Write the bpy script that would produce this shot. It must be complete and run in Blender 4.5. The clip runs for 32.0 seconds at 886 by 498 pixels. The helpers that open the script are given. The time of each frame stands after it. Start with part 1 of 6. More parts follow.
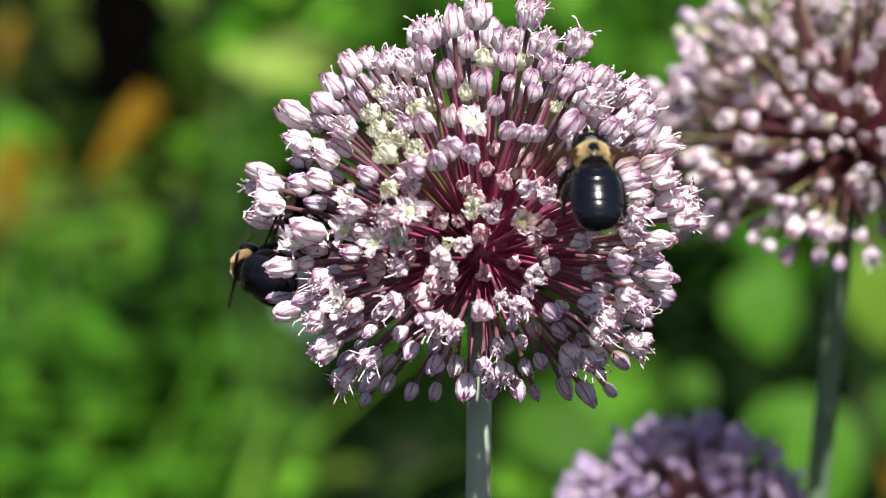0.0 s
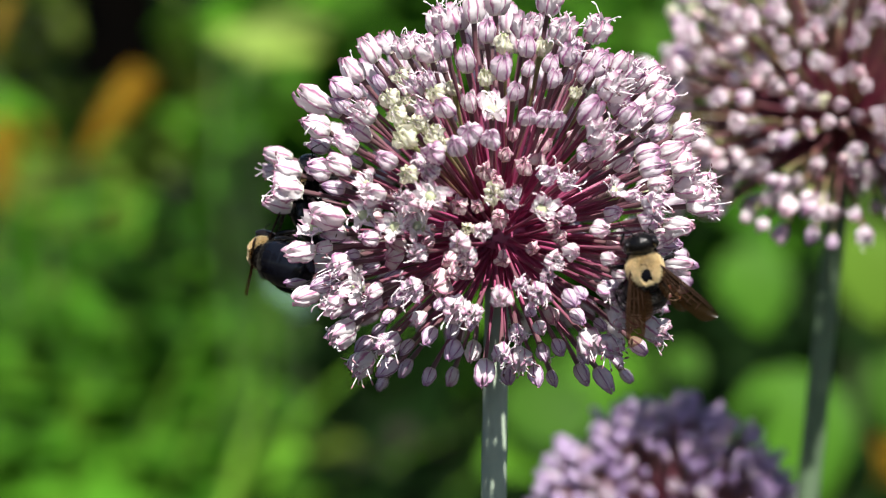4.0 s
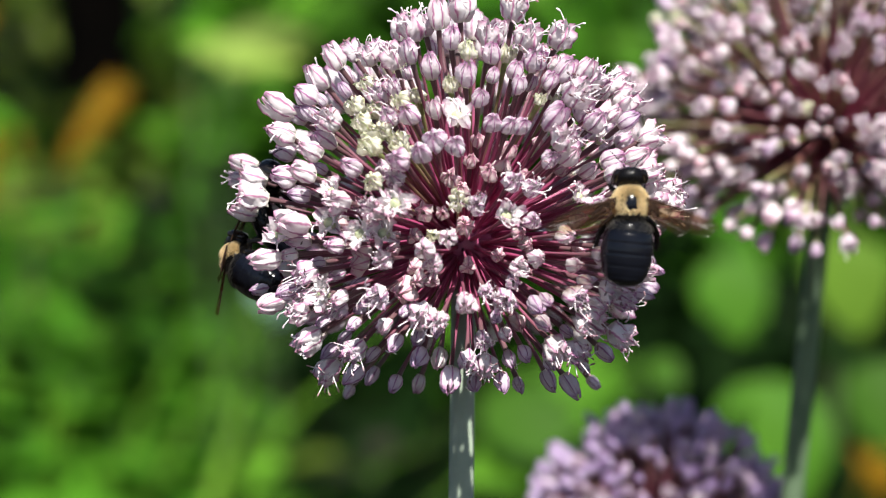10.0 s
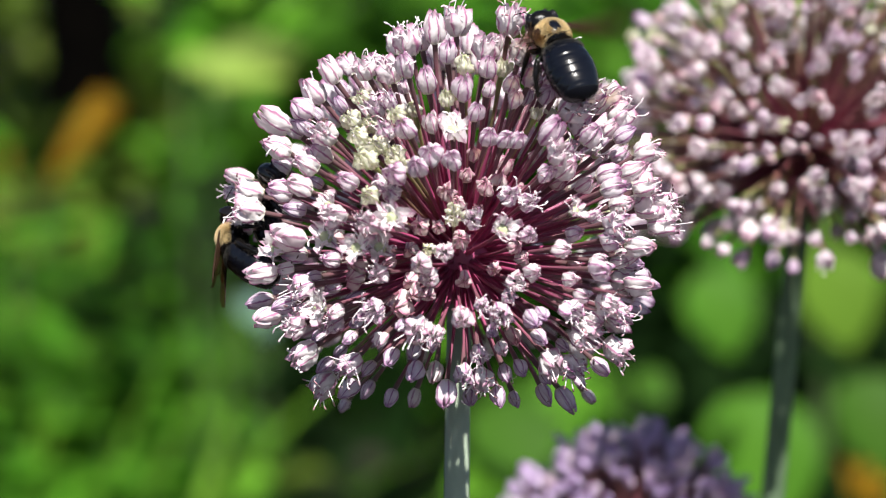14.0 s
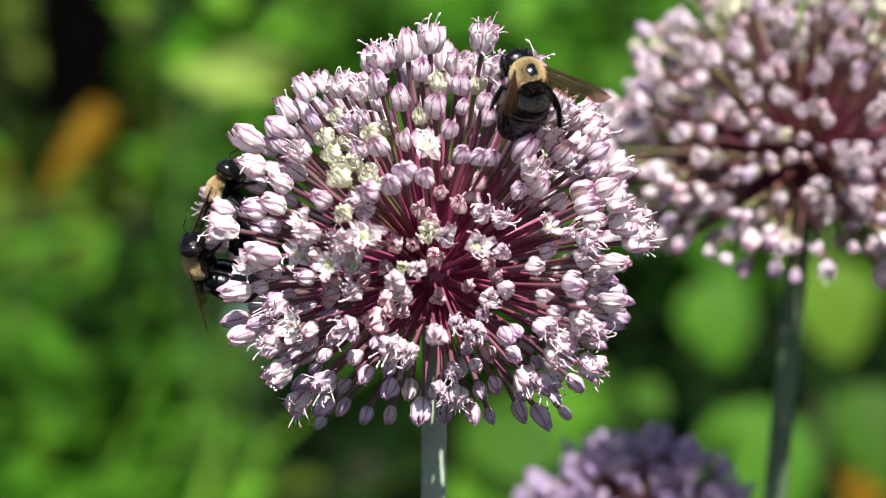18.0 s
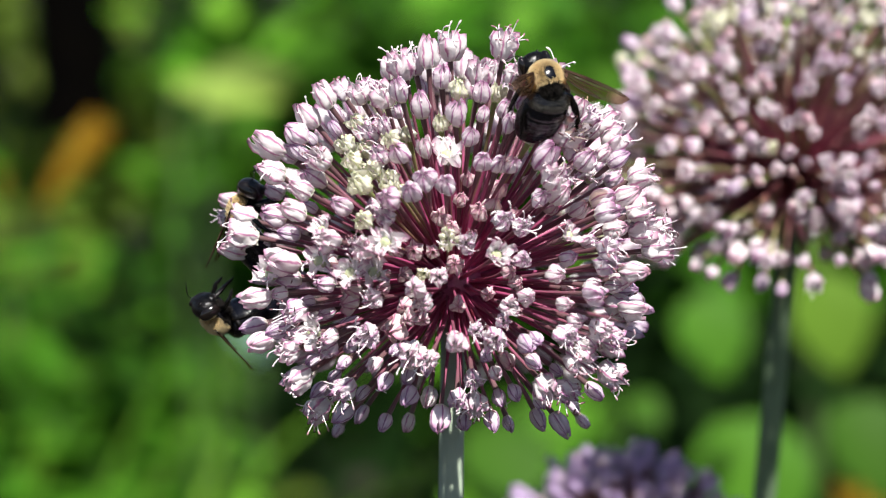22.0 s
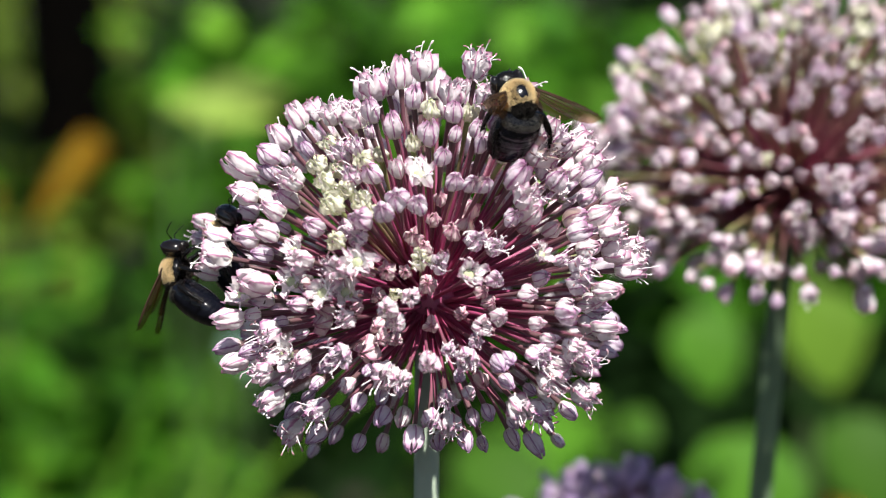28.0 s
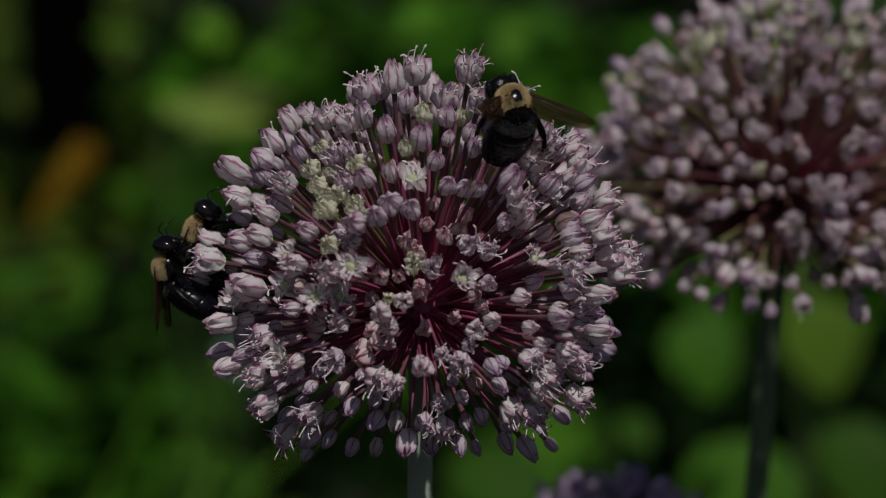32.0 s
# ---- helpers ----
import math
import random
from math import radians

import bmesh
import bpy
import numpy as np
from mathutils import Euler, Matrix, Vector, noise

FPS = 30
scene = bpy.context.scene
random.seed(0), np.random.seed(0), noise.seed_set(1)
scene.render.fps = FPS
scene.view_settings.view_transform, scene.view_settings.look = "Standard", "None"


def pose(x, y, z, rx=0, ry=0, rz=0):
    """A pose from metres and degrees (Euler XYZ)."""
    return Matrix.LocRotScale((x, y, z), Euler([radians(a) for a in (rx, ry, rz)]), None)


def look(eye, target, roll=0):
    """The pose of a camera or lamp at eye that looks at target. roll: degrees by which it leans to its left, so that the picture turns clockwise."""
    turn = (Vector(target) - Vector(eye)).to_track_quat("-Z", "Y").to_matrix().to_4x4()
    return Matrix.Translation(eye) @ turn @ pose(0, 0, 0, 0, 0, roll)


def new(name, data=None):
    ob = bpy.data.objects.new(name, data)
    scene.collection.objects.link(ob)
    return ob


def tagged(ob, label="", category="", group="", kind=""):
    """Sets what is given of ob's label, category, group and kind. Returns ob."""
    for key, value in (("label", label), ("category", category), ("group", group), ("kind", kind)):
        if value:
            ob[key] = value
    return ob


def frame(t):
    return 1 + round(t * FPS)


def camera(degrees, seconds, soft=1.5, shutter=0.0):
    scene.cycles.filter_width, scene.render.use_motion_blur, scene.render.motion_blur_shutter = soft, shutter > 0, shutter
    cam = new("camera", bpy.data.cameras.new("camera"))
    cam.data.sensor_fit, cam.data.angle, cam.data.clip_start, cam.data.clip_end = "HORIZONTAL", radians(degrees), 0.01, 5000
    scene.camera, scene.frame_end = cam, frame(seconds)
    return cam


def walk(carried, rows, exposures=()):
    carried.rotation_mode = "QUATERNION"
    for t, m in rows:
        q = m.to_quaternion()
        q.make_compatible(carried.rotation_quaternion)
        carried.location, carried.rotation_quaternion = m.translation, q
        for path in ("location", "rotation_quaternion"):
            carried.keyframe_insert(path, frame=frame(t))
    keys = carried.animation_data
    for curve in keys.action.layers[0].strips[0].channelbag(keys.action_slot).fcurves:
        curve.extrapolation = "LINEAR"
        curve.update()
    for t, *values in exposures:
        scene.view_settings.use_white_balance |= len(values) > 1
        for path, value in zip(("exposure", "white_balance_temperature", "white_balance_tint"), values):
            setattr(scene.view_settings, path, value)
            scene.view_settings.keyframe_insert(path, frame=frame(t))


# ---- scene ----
cam = camera(18.07, 32.0, soft=1.05, shutter=0.5)
# a fine aperture: only the nearest flower head is sharp
cam.data.dof.use_dof = True
cam.data.dof.focus_distance = 0.5280
cam.data.dof.aperture_fstop = 11.80
walk(cam, [
    (0.0, pose(0.0000, 0.0000, 1.0500, 80.0000, 0, 0.0000)),
    (0.5, pose(0.0000, 0.0000, 1.0500, 79.8074, 0, -0.0171)),
    (1.0, pose(0.0000, 0.0000, 1.0500, 79.7088, 0, -0.0444)),
    (1.5, pose(0.0000, 0.0000, 1.0500, 79.6378, 0, -0.0738)),
    (2.0, pose(0.0000, 0.0000, 1.0500, 79.5829, 0, -0.0887)),
    (2.5, pose(0.0000, 0.0000, 1.0500, 79.5300, 0, -0.0906)),
    (3.0, pose(0.0000, 0.0000, 1.0500, 79.4985, 0, -0.1006)),
    (3.5, pose(0.0000, 0.0000, 1.0500, 79.4999, 0, -0.1213)),
    (5.5, pose(0.0000, 0.0000, 1.0500, 79.6281, 0, -0.3531)),
    (6.0, pose(0.0000, 0.0000, 1.0500, 79.6283, 0, -0.3690)),
    (6.5, pose(0.0000, 0.0000, 1.0500, 79.6301, 0, -0.3909)),
    (7.0, pose(0.0000, 0.0000, 1.0500, 79.6380, 0, -0.4197)),
    (7.5, pose(0.0000, 0.0000, 1.0500, 79.6498, 0, -0.4526)),
    (8.0, pose(0.0000, 0.0000, 1.0500, 79.6577, 0, -0.4846)),
    (8.5, pose(0.0000, 0.0000, 1.0500, 79.6678, 0, -0.5148)),
    (9.0, pose(0.0000, 0.0000, 1.0500, 79.6837, 0, -0.5462)),
    (9.5, pose(0.0000, 0.0000, 1.0500, 79.7032, 0, -0.5776)),
    (10.0, pose(0.0000, 0.0000, 1.0500, 79.7342, 0, -0.6084)),
    (10.5, pose(0.0000, 0.0000, 1.0500, 79.7878, 0, -0.6427)),
    (11.0, pose(0.0000, 0.0000, 1.0500, 79.8498, 0, -0.6793)),
    (11.5, pose(0.0000, 0.0000, 1.0500, 79.8883, 0, -0.7144)),
    (12.0, pose(0.0000, 0.0000, 1.0500, 79.9119, 0, -0.7477)),
    (12.5, pose(0.0000, 0.0000, 1.0500, 79.9388, 0, -0.7750)),
    (13.0, pose(0.0000, 0.0000, 1.0500, 79.9656, 0, -0.8000)),
    (13.5, pose(0.0000, 0.0000, 1.0500, 79.9945, 0, -0.8285)),
    (14.0, pose(0.0000, 0.0000, 1.0500, 80.0219, 0, -0.8566)),
    (14.5, pose(0.0000, 0.0000, 1.0500, 80.0409, 0, -0.8802)),
    (16.5, pose(0.0000, 0.0000, 1.0500, 80.1620, 0, -0.9529)),
    (17.0, pose(0.0000, 0.0000, 1.0500, 80.1835, 0, -0.9529)),
    (17.5, pose(0.0000, 0.0000, 1.0500, 80.2189, 0, -0.9530)),
    (18.0, pose(0.0000, 0.0000, 1.0500, 80.2496, 0, -0.9543)),
    (18.5, pose(0.0000, 0.0000, 1.0500, 80.2718, 0, -0.9599)),
    (19.0, pose(0.0000, 0.0000, 1.0500, 80.2970, 0, -0.9692)),
    (19.5, pose(0.0000, 0.0000, 1.0500, 80.3260, 0, -0.9755)),
    (20.0, pose(0.0000, 0.0000, 1.0500, 80.3585, 0, -0.9795)),
    (20.5, pose(0.0000, 0.0000, 1.0500, 80.4032, 0, -0.9844)),
    (21.0, pose(0.0000, 0.0000, 1.0500, 80.4456, 0, -0.9886)),
    (21.5, pose(0.0000, 0.0000, 1.0500, 80.4751, 0, -0.9966)),
    (22.0, pose(0.0000, 0.0000, 1.0500, 80.5084, 0, -1.0133)),
    (22.5, pose(0.0000, 0.0000, 1.0500, 80.5489, 0, -1.0292)),
    (23.0, pose(0.0000, 0.0000, 1.0500, 80.5808, 0, -1.0392)),
    (23.5, pose(0.0000, 0.0000, 1.0500, 80.6032, 0, -1.0540)),
    (24.0, pose(0.0000, 0.0000, 1.0500, 80.6314, 0, -1.0668)),
    (24.5, pose(0.0000, 0.0000, 1.0500, 80.6705, 0, -1.0727)),
    (25.0, pose(0.0000, 0.0000, 1.0500, 80.7075, 0, -1.0796)),
    (25.5, pose(0.0000, 0.0000, 1.0500, 80.7260, 0, -1.0830)),
    (27.5, pose(0.0000, 0.0000, 1.0500, 80.8297, 0, -1.1400)),
    (28.0, pose(0.0000, 0.0000, 1.0500, 80.8563, 0, -1.1447)),
    (28.5, pose(0.0000, 0.0000, 1.0500, 80.8833, 0, -1.1569)),
    (29.0, pose(0.0000, 0.0000, 1.0500, 80.9030, 0, -1.1715)),
    (29.5, pose(0.0000, 0.0000, 1.0500, 80.9198, 0, -1.1801)),
    (30.0, pose(0.0000, 0.0000, 1.0500, 80.9325, 0, -1.1912)),
    (30.5, pose(0.0000, 0.0000, 1.0500, 80.9446, 0, -1.2096)),
    (31.0, pose(0.0000, 0.0000, 1.0500, 80.9568, 0, -1.2236)),
    (31.5, pose(0.0000, 0.0000, 1.0500, 80.9630, 0, -1.2293)),
    (32.0, pose(0.0000, 0.0000, 1.0500, 80.9644, 0, -1.2378)),
], [(0, 0.70), (29.5, 0.70), (30.0, 0.58), (30.5, 0.28), (31.0, -0.18), (31.5, -0.80), (32.0, -1.50)])

# ---------------------------------------------------------------- world, sun
TO_SUN = Vector((0.13, -0.54, 0.83)).normalized()
world = bpy.data.worlds.new("garden_sky")
world.use_nodes = True
scene.world = world
sky = world.node_tree.nodes.new("ShaderNodeTexSky")
sky.sky_type = "NISHITA"
sky.sun_disc = False
sky.sun_elevation = math.asin(TO_SUN.z)
sky.sun_rotation = math.atan2(TO_SUN.x, TO_SUN.y)
world.node_tree.nodes["Background"].inputs["Strength"].default_value = 0.052
world.node_tree.links.new(sky.outputs[0], world.node_tree.nodes["Background"].inputs["Color"])
sun_data = bpy.data.lights.new("sun", "SUN")
sun_data.energy, sun_data.angle, sun_data.color = 5.0, radians(0.7), (1.0, 0.96, 0.90)
sun = new("sun", sun_data)
sun.matrix_world = look(TO_SUN * 30, (0, 0, 0))


# ---------------------------------------------------------------- materials
def material(name, rough=0.5, metal=0.0, spec=0.5):
    m = bpy.data.materials.new(name)
    m.use_nodes = True
    b = m.node_tree.nodes["Principled BSDF"]
    b.inputs["Roughness"].default_value = rough
    b.inputs["Metallic"].default_value = metal
    b.inputs["Specular IOR Level"].default_value = spec
    return m, m.node_tree, b


def node(tree, kind, **values):
    n = tree.nodes.new(kind)
    for key, value in values.items():
        n.inputs[key.replace("_", " ")].default_value = value
    return n


def ramp(tree, source, stops):
    r = tree.nodes.new("ShaderNodeValToRGB")
    while len(r.color_ramp.elements) < len(stops):
        r.color_ramp.elements.new(0.5)
    for e, (at, c) in zip(r.color_ramp.elements, stops):
        e.position, e.color = at, (*c, 1)
    tree.links.new(source, r.inputs[0])
    return r.outputs[0]


def noise_of(tree, scale, detail=3.0, vector="Object"):
    tc = tree.nodes.new("ShaderNodeTexCoord")
    n = node(tree, "ShaderNodeTexNoise", Scale=scale, Detail=detail)
    tree.links.new(tc.outputs[vector], n.inputs["Vector"])
    return n.outputs["Fac"]


def mix(tree, fac, a, b, mode="MIX"):
    m = tree.nodes.new("ShaderNodeMix")
    m.data_type, m.blend_type = "RGBA", mode
    for socket, value in ((m.inputs[0], fac), (m.inputs[6], a), (m.inputs[7], b)):
        if isinstance(value, (int, float)):
            socket.default_value = value
        elif isinstance(value, tuple):
            socket.default_value = (*value, 1)
        else:
            tree.links.new(value, socket)
    return m.outputs[2]


def bump(tree, bsdf, source, strength, distance):
    n = node(tree, "ShaderNodeBump", Strength=strength, Distance=distance)
    tree.links.new(source, n.inputs["Height"])
    tree.links.new(n.outputs[0], bsdf.inputs["Normal"])


def thin(m, tree, bsdf, colour, amount):
    """Lets light through a thin petal or leaf."""
    t = tree.nodes.new("ShaderNodeBsdfTranslucent")
    tree.links.new(colour, t.inputs["Color"])
    s = node(tree, "ShaderNodeMixShader", Fac=amount)
    tree.links.new(bsdf.outputs[0], s.inputs[1])
    tree.links.new(t.outputs[0], s.inputs[2])
    tree.links.new(s.outputs[0], tree.nodes["Material Output"].inputs["Surface"])


def petal_material(name, pale, vein, edge, base, amount=0.33):
    """Tepals: pale blades with a dark midrib, a tinted tip and a tinted foot. UV x runs across, y along."""
    m, tree, b = material(name, 0.55, 0, 0.3)
    uv = tree.nodes.new("ShaderNodeUVMap")
    sep = tree.nodes.new("ShaderNodeSeparateXYZ")
    tree.links.new(uv.outputs[0], sep.inputs[0])
    warp = noise_of(tree, 900, 2)
    shift = node(tree, "ShaderNodeMath")
    shift.operation = "MULTIPLY_ADD"
    tree.links.new(warp, shift.inputs[0])
    shift.inputs[1].default_value = 0.16
    tree.links.new(sep.outputs[0], shift.inputs[2])
    rib = ramp(tree, shift.outputs[0], [(0.49, (0, 0, 0)), (0.56, (1, 1, 1)), (0.60, (1, 1, 1)), (0.69, (0, 0, 0))])
    tipped = ramp(tree, sep.outputs[1], [(0.05, (0.25, 0.25, 0.25)), (0.35, (0.0, 0.0, 0.0)), (0.65, (0.12, 0.12, 0.12)), (0.97, (0.9, 0.9, 0.9))])
    info = tree.nodes.new("ShaderNodeObjectInfo")
    own = ramp(tree, info.outputs["Random"], [(0.0, pale), (0.4, tuple(0.85 * p + 0.15 * e for p, e in zip(pale, edge))), (0.7, pale), (1.0, tuple(0.60 * p + 0.40 * e for p, e in zip(pale, edge)))])
    c = mix(tree, noise_of(tree, 420, 4), own, edge)
    c = mix(tree, 0.2, own, c)
    c = mix(tree, tipped, c, edge)
    flow = tree.nodes.new("ShaderNodeMapping")
    flow.inputs["Scale"].default_value = (26, 2.2, 1)
    tree.links.new(uv.outputs[0], flow.inputs["Vector"])
    lines = node(tree, "ShaderNodeTexNoise", Scale=1.0, Detail=3.0)
    tree.links.new(flow.outputs[0], lines.inputs["Vector"])
    c = mix(tree, ramp(tree, lines.outputs["Fac"], [(0.48, (0, 0, 0)), (0.72, (0.55, 0.55, 0.55))]), c, edge)
    c = mix(tree, mix(tree, 1.0, rib, (0.9, 0.9, 0.9), "MULTIPLY"), c, vein)
    c = mix(tree, ramp(tree, sep.outputs[1], [(0.84, (0, 0, 0)), (1.0, (0.75, 0.75, 0.75))]), c, vein)
    foot = ramp(tree, sep.outputs[1], [(0.0, (1, 1, 1)), (0.14, (0, 0, 0))])
    c = mix(tree, foot, c, base)
    tree.links.new(c, b.inputs["Base Color"])
    bump(tree, b, noise_of(tree, 1300, 3), 0.4, 0.0004)
    thin(m, tree, b, c, amount)
    return m


LILAC = petal_material("lilac_tepal", (0.96, 0.95, 0.95), (0.38, 0.09, 0.29), (0.74, 0.55, 0.68), (0.80, 0.78, 0.66))
WHITE = petal_material("white_tepal", (0.97, 0.97, 0.95), (0.50, 0.16, 0.34), (0.87, 0.73, 0.79), (0.86, 0.86, 0.74))
# the lilac tepal again, with the violet of shade put into its colour
SHADED_LILAC = petal_material("shaded_lilac_tepal", (0.92, 0.87, 0.91), (0.34, 0.11, 0.32), (0.68, 0.52, 0.69), (0.76, 0.68, 0.62), 0.44)
CREAM = petal_material("cream_tepal", (0.97, 0.96, 0.84), (0.66, 0.72, 0.40), (0.92, 0.88, 0.74), (0.62, 0.72, 0.36), 0.42)
BLUSH = petal_material("blush_tepal", (0.93, 0.91, 0.86), (0.58, 0.20, 0.36), (0.80, 0.50, 0.58), (0.76, 0.62, 0.54))
DUSK = petal_material("dusk_tepal", (0.74, 0.64, 0.80), (0.30, 0.14, 0.36), (0.58, 0.43, 0.68), (0.58, 0.46, 0.58))


def stalk_material(name, inner, outer):
    m, tree, b = material(name, 0.34, 0, 0.5)
    uv = tree.nodes.new("ShaderNodeUVMap")
    sep = tree.nodes.new("ShaderNodeSeparateXYZ")
    tree.links.new(uv.outputs[0], sep.inputs[0])
    c = ramp(tree, sep.outputs[1], [(0.0, inner), (0.5, tuple(0.7 * a + 0.3 * o for a, o in zip(inner, outer))), (1.0, outer)])
    info = tree.nodes.new("ShaderNodeObjectInfo")
    own = ramp(tree, info.outputs["Random"], [(0, (0.72, 0.72, 0.72)), (1, (1.0, 1.0, 1.0))])
    c = mix(tree, 1.0, c, own, "MULTIPLY")
    c = mix(tree, ramp(tree, noise_of(tree, 500, 3), [(0.4, (0, 0, 0)), (0.8, (0.3, 0.3, 0.3))]), c, outer)
    tree.links.new(c, b.inputs["Base Color"])
    thin(m, tree, b, c, 0.25)
    return m


PEDICEL = stalk_material("pedicel_skin", (0.76, 0.11, 0.33), (0.20, 0.125, 0.125))
PEDICEL_WINE = stalk_material("pedicel_wine_skin", (0.46, 0.10, 0.20), (0.24, 0.15, 0.12))
PEDICEL_PALE = stalk_material("pedicel_pale_skin", (0.50, 0.06, 0.20), (0.38, 0.46, 0.16))


def mottled(name, a, b_, scale, rough=0.5, relief=0.0, spec=0.4, through_=0.0, vector="Object"):
    m, tree, b = material(name, rough, 0, spec)
    f = noise_of(tree, scale, 5, vector)
    c = ramp(tree, f, [(0.3, a), (0.7, b_)])
    fine = noise_of(tree, scale * 9, 3, vector)
    c = mix(tree, ramp(tree, fine, [(0.35, (0, 0, 0)), (0.75, (0.35, 0.35, 0.35))]), c, b_)
    tree.links.new(c, b.inputs["Base Color"])
    if relief:
        bump(tree, b, fine, 0.5, relief)
    if through_:
        thin(m, tree, b, c, through_)
    return m


STEM_DARK = mottled("dark_stem_skin", (0.11, 0.17, 0.095), (0.15, 0.22, 0.125), 120, 0.8, 0.0002, 0.2)
STEM = mottled("stem_skin", (0.30, 0.37, 0.28), (0.37, 0.44, 0.34), 120, 0.75, 0.0002, 0.2)
SOIL = mottled("soil", (0.010, 0.009, 0.006), (0.028, 0.022, 0.014), 9, 0.95, 0.02)
FILAMENT, _t, _b = material("filament", 0.5, 0, 0.3)
_uv = _t.nodes.new("ShaderNodeUVMap")
_sep = _t.nodes.new("ShaderNodeSeparateXYZ")
_t.links.new(_uv.outputs[0], _sep.inputs[0])
_pale = ramp(_t, noise_of(_t, 300), [(0.3, (0.84, 0.76, 0.80)), (0.7, (0.92, 0.88, 0.90))])
_info = _t.nodes.new("ShaderNodeObjectInfo")
_tip = ramp(_t, _info.outputs["Random"], [(0.0, (0.10, 0.05, 0.06)), (0.25, (0.40, 0.20, 0.24)), (0.5, (0.80, 0.64, 0.70)), (1.0, (0.92, 0.88, 0.88))])
_t.links.new(mix(_t, ramp(_t, _sep.outputs[1], [(0.52, (0, 0, 0)), (0.60, (1, 1, 1))]), _pale, _tip), _b.inputs["Base Color"])
OVARY = mottled("ovary", (0.40, 0.48, 0.24), (0.56, 0.58, 0.40), 500, 0.4)
BARK = mottled("stalk_bark", (0.025, 0.06, 0.012), (0.05, 0.09, 0.02), 40, 0.8, 0.002)


def leaf_material(name, dark, mid, light, gloss=0.55, amount=0.35):
    m, tree, b = material(name, gloss, 0, 0.10)
    geo = tree.nodes.new("ShaderNodeNewGeometry")
    c = ramp(tree, geo.outputs["Random Per Island"], [(0.0, dark), (0.5, mid), (1.0, light)])
    c = mix(tree, noise_of(tree, 30, 4), c, mid)
    uv = tree.nodes.new("ShaderNodeUVMap")
    sep = tree.nodes.new("ShaderNodeSeparateXYZ")
    tree.links.new(uv.outputs[0], sep.inputs[0])
    rib = ramp(tree, sep.outputs[0], [(0.46, (0, 0, 0)), (0.5, (0.6, 0.6, 0.6)), (0.54, (0, 0, 0))])
    c = mix(tree, rib, c, light)
    info = tree.nodes.new("ShaderNodeObjectInfo")
    own = ramp(tree, info.outputs["Random"], [(0.0, (0.40, 0.40, 0.40)), (0.5, (0.78, 0.82, 0.74)), (1.0, (1.2, 1.12, 1.0))])
    c = mix(tree, 1.0, c, own, "MULTIPLY")
    tree.links.new(c, b.inputs["Base Color"])
    thin(m, tree, b, c, amount)
    return m


LEAF = leaf_material("shrub_leaf", (0.010, 0.055, 0.004), (0.085, 0.28, 0.017), (0.24, 0.52, 0.050))
LEAF_LIGHT = leaf_material("pale_leaf", (0.26, 0.40, 0.07), (0.32, 0.46, 0.09), (0.38, 0.52, 0.12))
LEAF_BROAD = leaf_material("broad_leaf_skin", (0.042, 0.145, 0.010), (0.085, 0.24, 0.018), (0.15, 0.32, 0.028))
LEAF_LIME = leaf_material("lime_leaf_skin", (0.09, 0.20, 0.018), (0.12, 0.24, 0.025), (0.16, 0.28, 0.035))
LEAF_STRAP = leaf_material("strap_leaf_skin", (0.08, 0.23, 0.015), (0.15, 0.34, 0.03), (0.26, 0.43, 0.05))
# near-black leaf: the shade of gaps and hedge is put into its colour
LEAF_SHADED = leaf_material("shade_dark_leaf", (0.003, 0.011, 0.0015), (0.006, 0.022, 0.0025), (0.013, 0.045, 0.004), 0.8)
LEAF_OLIVE = leaf_material("olive_leaf", (0.05, 0.09, 0.012), (0.09, 0.15, 0.02), (0.15, 0.21, 0.03))
LEAF_SILVER = leaf_material("silver_leaf", (0.14, 0.26, 0.24), (0.19, 0.33, 0.31), (0.24, 0.38, 0.36))
ORANGE = mottled("orange_petal", (0.29, 0.155, 0.008), (0.37, 0.21, 0.010), 60, 0.5, 0, 0.3, 0.35)
YELLOW = mottled("amber_petal", (0.24, 0.16, 0.015), (0.36, 0.22, 0.03), 60, 0.5, 0, 0.3, 0.3)
# near black under any sun, for the post that stands for a dark gap
GAP_BLACK = mottled("gap_black_skin", (0.0008, 0.0008, 0.0008), (0.002, 0.0016, 0.0012), 30, 0.95, 0.004, 0.02)

# bee surfaces
SHELL, _t, _b = material("black_shell", 0.21, 0, 0.34)
_c = ramp(_t, noise_of(_t, 300, 4), [(0.3, (0.0025, 0.003, 0.006)), (0.7, (0.005, 0.006, 0.010))])
_t.links.new(_c, _b.inputs["Base Color"])
bump(_t, _b, noise_of(_t, 2600, 3), 0.06, 0.0002)
CUTICLE, _t, _b = material("black_cuticle", 0.2, 0, 0.3)
_c = ramp(_t, noise_of(_t, 400, 4), [(0.3, (0.002, 0.002, 0.002)), (0.75, (0.006, 0.005, 0.005))])
_t.links.new(_c, _b.inputs["Base Color"])
bump(_t, _b, noise_of(_t, 2200, 4), 0.45, 0.0003)
EYE, _t, _b = material("compound_eye", 0.12, 0, 0.6)
_c = ramp(_t, noise_of(_t, 300, 2), [(0.3, (0.004, 0.003, 0.003)), (0.7, (0.010, 0.007, 0.006))])
_t.links.new(_c, _b.inputs["Base Color"])


def hair_material(name, a, b_):
    m, tree, b = material(name, 0.6, 0, 0.25)
    geo = tree.nodes.new("ShaderNodeNewGeometry")
    c = ramp(tree, geo.outputs["Random Per Island"], [(0, a), (1, b_)])
    tree.links.new(c, b.inputs["Base Color"])
    thin(m, tree, b, c, 0.3)
    return m


